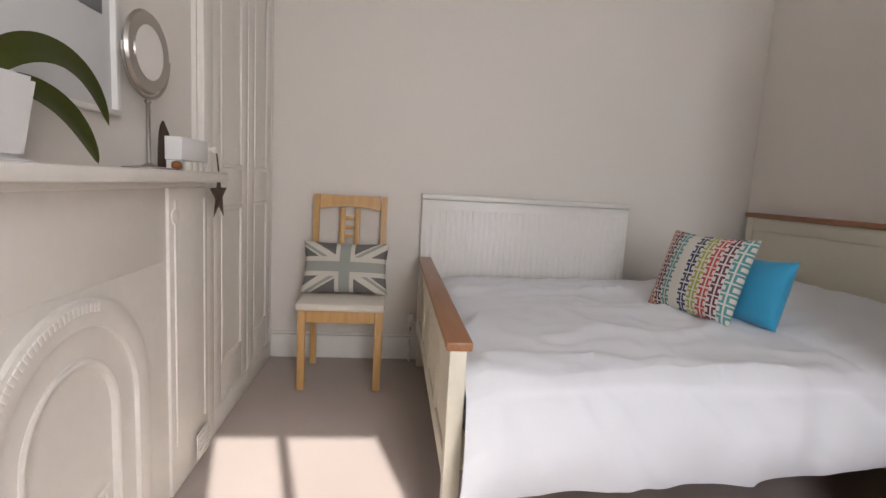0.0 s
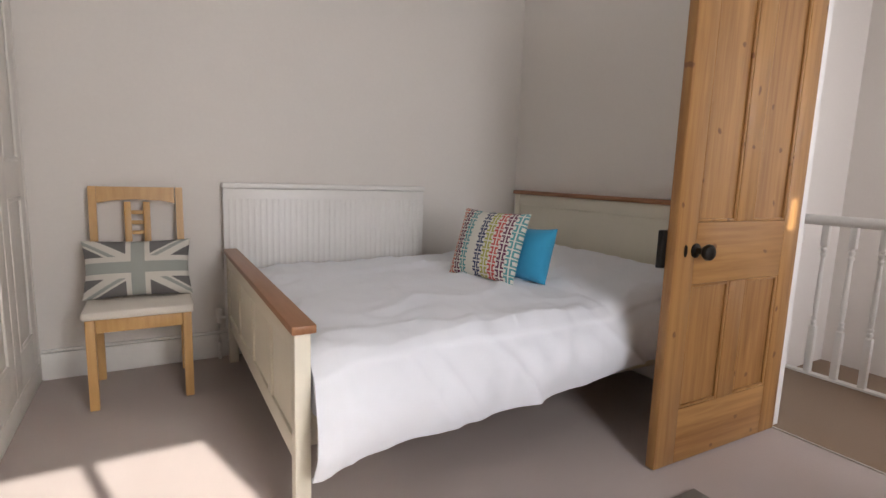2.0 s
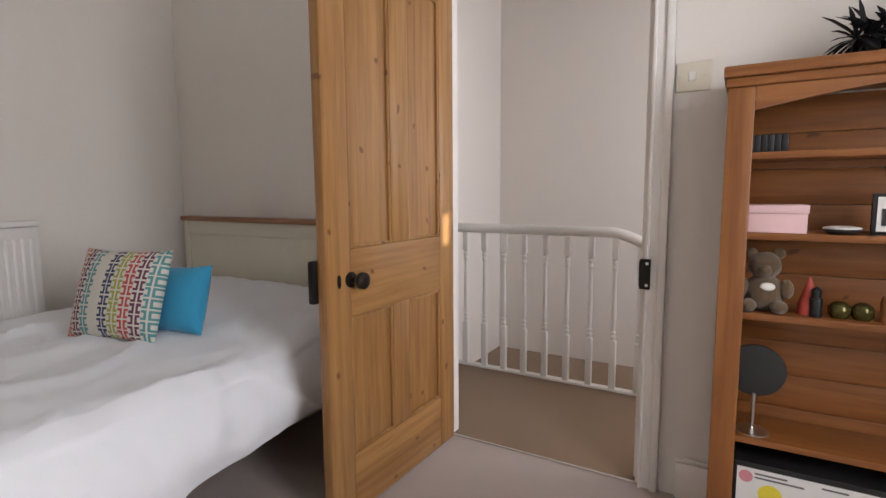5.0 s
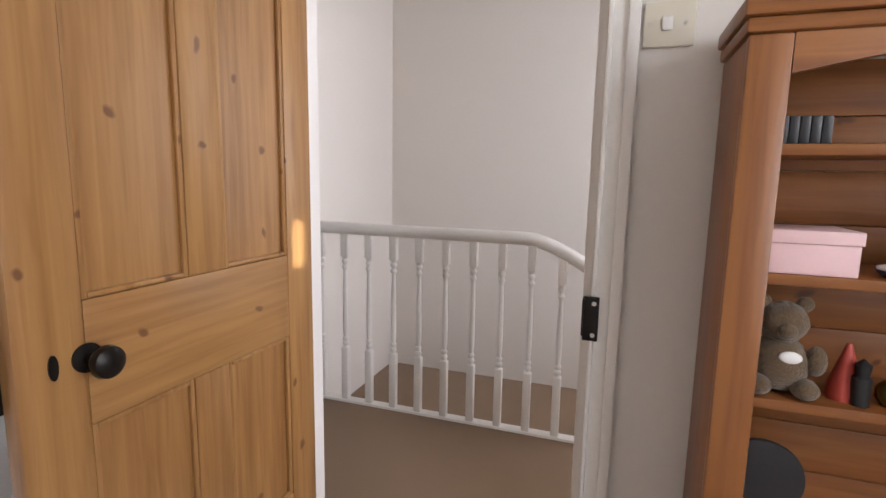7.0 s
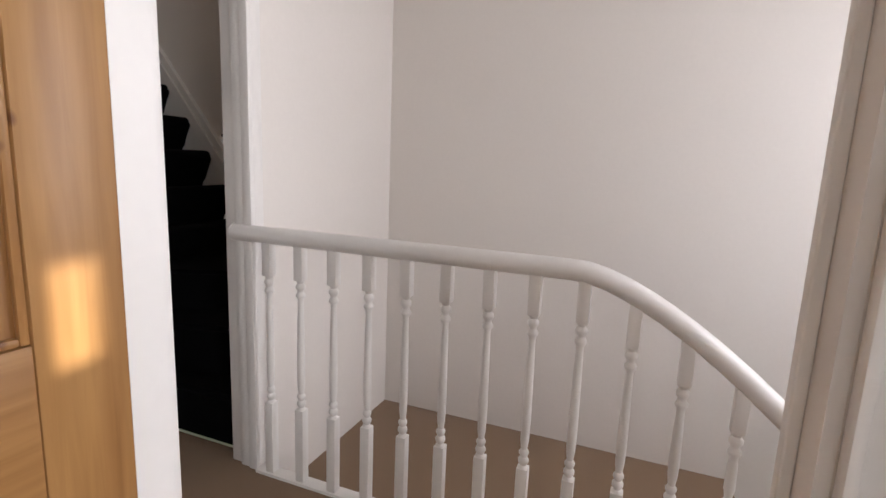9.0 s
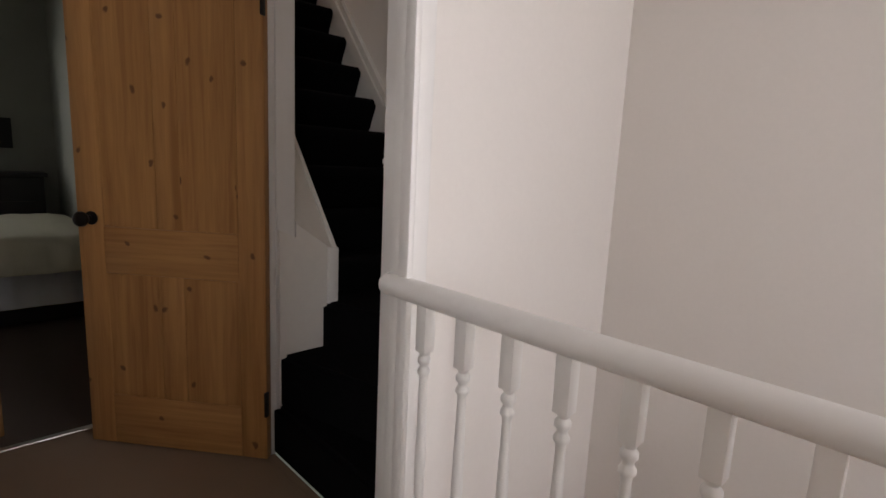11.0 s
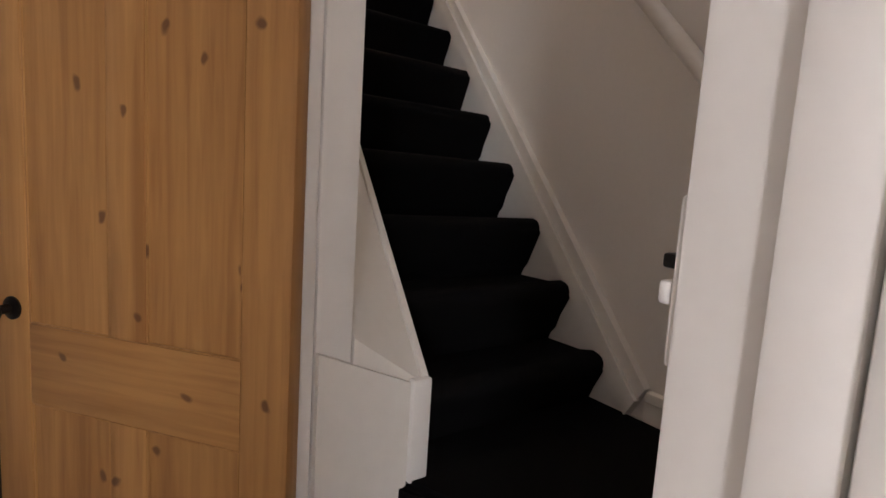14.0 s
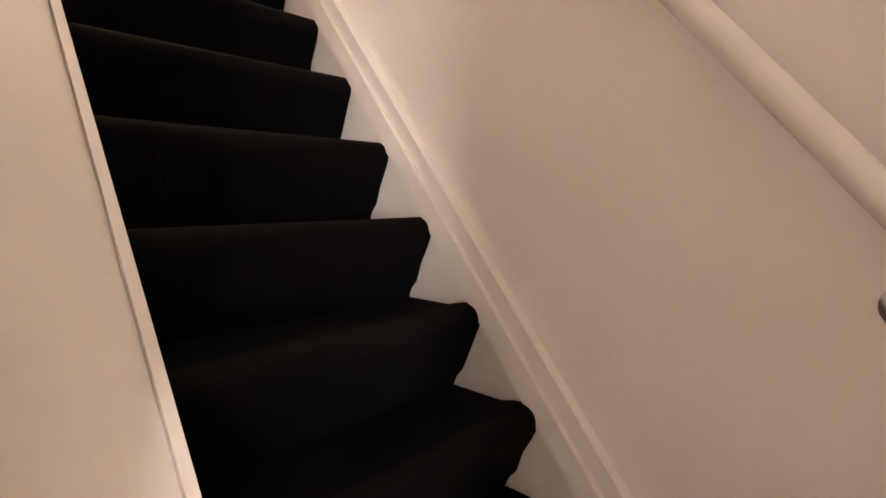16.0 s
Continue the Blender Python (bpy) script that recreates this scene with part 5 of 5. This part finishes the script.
def strap(pts, w):
    """A long leaf: a shallow trough along a bent midrib, pointed at the tip."""
    b = bmesh.new()
    n = 26
    rows = []
    P = [Vector(p) for p in pts]
    for i in range(n + 1):
        t = i / n
        q = [p.copy() for p in P]
        while len(q) > 1:
            q = [a.lerp(c, t) for a, c in zip(q, q[1:])]
        q2 = [p.copy() for p in P]
        t2 = min(1, t + 0.02)
        while len(q2) > 1:
            q2 = [a.lerp(c, t2) for a, c in zip(q2, q2[1:])]
        d = (q2[0] - q[0])
        d = d.normalized() if d.length > 1e-6 else Vector((0, 0, -1))
        side = d.cross(Vector((1.0, -0.55, 0.30))).normalized()
        up = side.cross(d)
        ww = w * (math.sin(math.pi * min(1, 0.12 + 0.88 * t)) ** 0.6 if t < 0.999 else 0.02)
        rows.append([b.verts.new(q[0] + side * ww * s + up * 0.25 * ww * abs(s)) for s in (-1, -0.5, 0, 0.5, 1)])
    for lo, hi in zip(rows, rows[1:]):
        for k in range(4):
            b.faces.new((lo[k], lo[k + 1], hi[k + 1], hi[k]))
    bmesh.ops.solidify(b, geom=b.faces[:], thickness=0.002)
    return b


part("leaf", strap([(-0.10, 1.05, MZ + 0.115), (-0.09, 1.12, MZ + 0.215), (-0.085, 1.30, MZ + 0.235), (-0.085, 1.378, MZ + 0.085)], 0.026), LEAF, pl, "drooping dark green leaf", smooth=True)
part("leaf", strap([(-0.09, 1.08, MZ + 0.120), (-0.075, 1.18, MZ + 0.135), (-0.07, 1.26, MZ + 0.075), (-0.07, 1.308, MZ + 0.004)], 0.023), LEAF, pl, smooth=True)
part("leaf", strap([(-0.11, 1.04, MZ + 0.12), (-0.10, 1.02, MZ + 0.20), (-0.08, 0.94, MZ + 0.22), (-0.06, 0.88, MZ + 0.12)], 0.022), LEAF, pl, smooth=True)

mr = thing("vanity_mirror", (-0.12, 1.63, MZ), "round brushed-steel vanity mirror on a slender stand", "mirror")
part("base", lathe(bmesh.new(), [(0.062, 0), (0.062, 0.003), (0.020, 0.007), (0.006, 0.014)], (-0.12, 1.63, MZ), 32), NICKEL, mr, smooth=True)
part("stem", lathe(bmesh.new(), [(0.0055, 0.010), (0.0055, 0.165), (0.009, 0.17), (0.005, 0.178)], (-0.12, 1.63, MZ), 14), NICKEL, mr, smooth=True)
face = Matrix.Translation((-0.12, 1.63, MZ + 0.292)) @ Matrix.Rotation(radians(-3), 4, "Z") @ Matrix.Rotation(radians(90), 4, "Y")
rim_ = part("rim", lathe(bmesh.new(), [(0.066, -0.010), (0.098, -0.008), (0.103, 0), (0.098, 0.008), (0.068, 0.006)], (0, 0, 0), 48, face), NICKEL, mr, "wide steel rim", smooth=True)
part("mirror_glass", lathe(bmesh.new(), [(0.0675, 0.0062), (0.0675, 0.0080)], (0, 0, 0), 48, face), MIRROR, rim_)
b = bmesh.new()
arcp = []
for k in range(25):
    a = math.pi * (1 + k / 24)
    arcp.append(face @ Matrix.Rotation(radians(-90), 4, "Y") @ Vector((0, 0.112 * math.cos(a), 0.112 * math.sin(a))))
part("yoke", tube(b, arcp, 0.0045, 10), NICKEL, mr, smooth=True)

it = thing("candle_box", (-0.12, 1.88, MZ), "white box with small candles on the mantel shelf", "ornament")
boxed("tray", (-0.150, -0.100, 1.79, 2.00, MZ + 0.030, MZ + 0.098), POT, it, bevel=0.003)
boxed("tray_foot", (-0.148, -0.116, 1.795, 1.995, MZ, MZ + 0.0295), POT, it, bevel=0.002)
for k in range(4):
    part("candle", lathe(bmesh.new(), [(0.012, 0), (0.012, 0.026), (0.007, 0.029)], (-0.101, 1.835 + 0.045 * k, MZ), 16), LINEN, it, smooth=True)
it = thing("dark_cone", (-0.165, 1.86, MZ), "small dark pyramid ornament on the mantel shelf", "ornament")
part("cone", lathe(bmesh.new(), [(0.030, 0), (0.027, 0.06), (0.020, 0.10), (0.003, 0.145)], (-0.182, 1.86, MZ), 5), RUST, it)
it = thing("pebble", (-0.08, 1.72, MZ), "small tan shell on the mantel shelf", "ornament")
b = bmesh.new(); blob(b, (-0.085, 1.715, MZ + 0.013), 0.017, (0.8, 1.3, 0.78))
part("shell", b, ORANGEPINE, it, smooth=True)

pf = thing("framed_picture", (WX - 0.03, 1.25, 1.2), "white framed picture under glass above the mantel", "picture")
for d in ((0.86, 1.60, 1.165, 1.18), (0.86, 1.60, 1.755, 1.78), (0.86, 0.885, 1.18, 1.755), (1.580, 1.60, 1.18, 1.755)):
    boxed("frame", (WX - 0.039, WX - 0.018, *d), GLOSS, pf, bevel=0.003)
boxed("mount", (WX - 0.0385, WX - 0.032, 0.885, 1.580, 1.18, 1.755), MAT, pf, bevel=0)
boxed("print", (WX - 0.0318, WX - 0.030, 1.02, 1.545, 1.395, 1.64), PRINT, pf, bevel=0)

# ---- far bedroom ----
fb = thing("far_bed", (3.0, 5.8, 0), "bed under a cream quilted cover in the dim far room", "bed")
boxed("bed_base", (2.60, 3.42, 5.14, 6.55, 0.02, 0.17), DARKWOOD, fb, bevel=0.01)
boxed("mattress", (2.58, 3.44, 5.12, 6.56, 0.171, 0.49), LINEN, fb, bevel=0.04)


def spread(size, centre, top, drop, wave):
    """A bed cover: a soft sheet that rolls over its edges and hangs in shallow folds."""
    tmp = bmesh.new()
    bmesh.ops.create_grid(tmp, x_segments=56, y_segments=56, size=0.5)
    for v in tmp.verts:
        u, w = v.co.x * 2, v.co.y * 2
        e = (abs(u) ** 7 + abs(w) ** 7) ** (1 / 7)
        fall = drop * min(1, max(0, (e - 0.80) / 0.20)) ** 1.7
        fold = wave * noise.noise(Vector((u * 4, w * 4, 0.4))) + 0.5 * wave * noise.noise(Vector((u * 11, w * 11, 2)))
        out = 1 + 0.10 * fold / wave * 0.3 * min(1, fall / drop)
        v.co = Vector((centre[0] + u * size[0] / 2 * out, centre[1] + w * size[1] / 2 * out, top + fold - fall))
    bmesh.ops.solidify(tmp, geom=tmp.faces[:], thickness=0.015)
    return tmp


part("under_sheet", spread((1.00, 1.60), (3.005, 5.835), 0.525, 0.36, 0.003), DUVET, fb, "white sheet hanging below the cover", smooth=True)
part("bedspread", spread((1.20, 1.84), (3.005, 5.835), 0.605, 0.20, 0.010), BEDCOVER, fb, "cream bedspread", smooth=True)
ws = thing("window_seat", (2.0, 7.15, 0), "dark wooden window seat under the far window", "window seat")
boxed("seat_front", (1.45, 2.60, 7.06, 7.08, 0.003, 0.512), DARKWOOD, ws)
boxed("seat_board", (1.43, 2.62, 7.03, 7.298, 0.514, 0.556), DARKWOOD, ws, bevel=0.006)
ds = thing("far_dresser", (2.9, 7.1, 0), "dark chest of drawers against the far wall", "chest of drawers")
boxed("carcass", (2.66, 3.40, 6.90, 7.28, 0.03, 0.915), DARKWOOD, ds, bevel=0.004)
boxed("top", (2.63, 3.43, 6.87, 7.29, 0.916, 0.952), DARKWOOD, ds, bevel=0.005)
for k in range(4):
    boxed("drawer_front", (2.69, 3.37, 6.885, 6.899, 0.08 + 0.21 * k, 0.27 + 0.21 * k), DARKWOOD, ds, bevel=0.003)
tv = thing("wall_television", (2.98, 7.25, 1.3), "small dark flat television fixed on the far wall", "television")
boxed("screen", (2.80, 3.22, 7.20, 7.235, 1.165, 1.445), BLACKPLASTIC, tv, bevel=0.006)
boxed("mount", (2.95, 3.06, 7.236, 7.299, 1.25, 1.36), BLACKPLASTIC, tv)
bl = thing("slatted_blind", (1.95, 7.27, 1.9), "dark slatted wooden blind half lowered over the window", "blind")
boxed("head_box", (1.45, 2.57, 7.245, 7.295, 2.17, 2.23), BLIND, bl)
for x0, x1 in ((1.47, 2.20), (2.31, 2.55)):
    for k in range(17):
        boxed("slat", (x0, x1, 7.250, 7.288, 1.645 + 0.032 * k, 1.649 + 0.032 * k), BLIND, bl, bevel=0)
    boxed("bottom_bar", (x0, x1, 7.25, 7.29, 1.54, 1.625), BLIND, bl)
for x in (1.70, 2.12, 2.36, 2.48):
    boxed("tape", (x, x + 0.02, 7.244, 7.249, 1.54, 2.17), BLIND, bl, bevel=0)

# ---- trees outside the far window and ground ----
b = bmesh.new()
box(b, -60, 60, -60, 60, -3.3, -3.15)
structure("ground", b, material("garden_grass", (0.07, 0.10, 0.03), 0.95, scale=2, amount=0.6, bump=0.5), "dull green garden ground outside", "ground")
LEAFM = [material("leaf_green_%s" % k, c, 0.55, scale=8, amount=0.4) for k, c in (("deep", (0.05, 0.10, 0.02)), ("bright", (0.16, 0.24, 0.05)))]
tr = thing("tree", (1.4, 13.0, -3.15), "leafy garden tree seen through the far window", "tree")
part("trunk", lathe(bmesh.new(), [(0.22, 0), (0.16, 1.5), (0.12, 3.2), (0.05, 5.0)], (1.4, 13.0, -3.15), 12), DARKWOOD, tr, "brown trunk", smooth=True)
random.seed(21)
verts, faces, mi = [], [], []
for k in range(15000):
    p = Vector((random.gauss(1.4, 1.9), random.gauss(13.0, 1.0), random.gauss(0.7, 1.8)))
    if p.y < 10.5:
        continue
    s_ = random.uniform(0.06, 0.15)
    a, e = Vector((random.uniform(-1, 1), random.uniform(-1, 1), random.uniform(-1, 1))).normalized(), Vector((random.uniform(-1, 1), random.uniform(-1, 1), random.uniform(-1, 1))).normalized()
    i0 = len(verts)
    verts += [p - a * s_, p + e * s_ * 0.5, p + a * s_, p - e * s_ * 0.5]
    faces.append((i0, i0 + 1, i0 + 2, i0 + 3)); mi.append(random.randint(0, 1))
me = bpy.data.meshes.new("crown")
me.from_pydata(verts, [], faces)
for m_ in LEAFM:
    me.materials.append(m_)
me.polygons.foreach_set("material_index", mi)
me.transform(Matrix.Translation((-1.4, -13.0, 3.15)))
cr = new("crown", me)
cr.parent = tr
tagged(cr, "sunlit green leaves", kind="stuff")
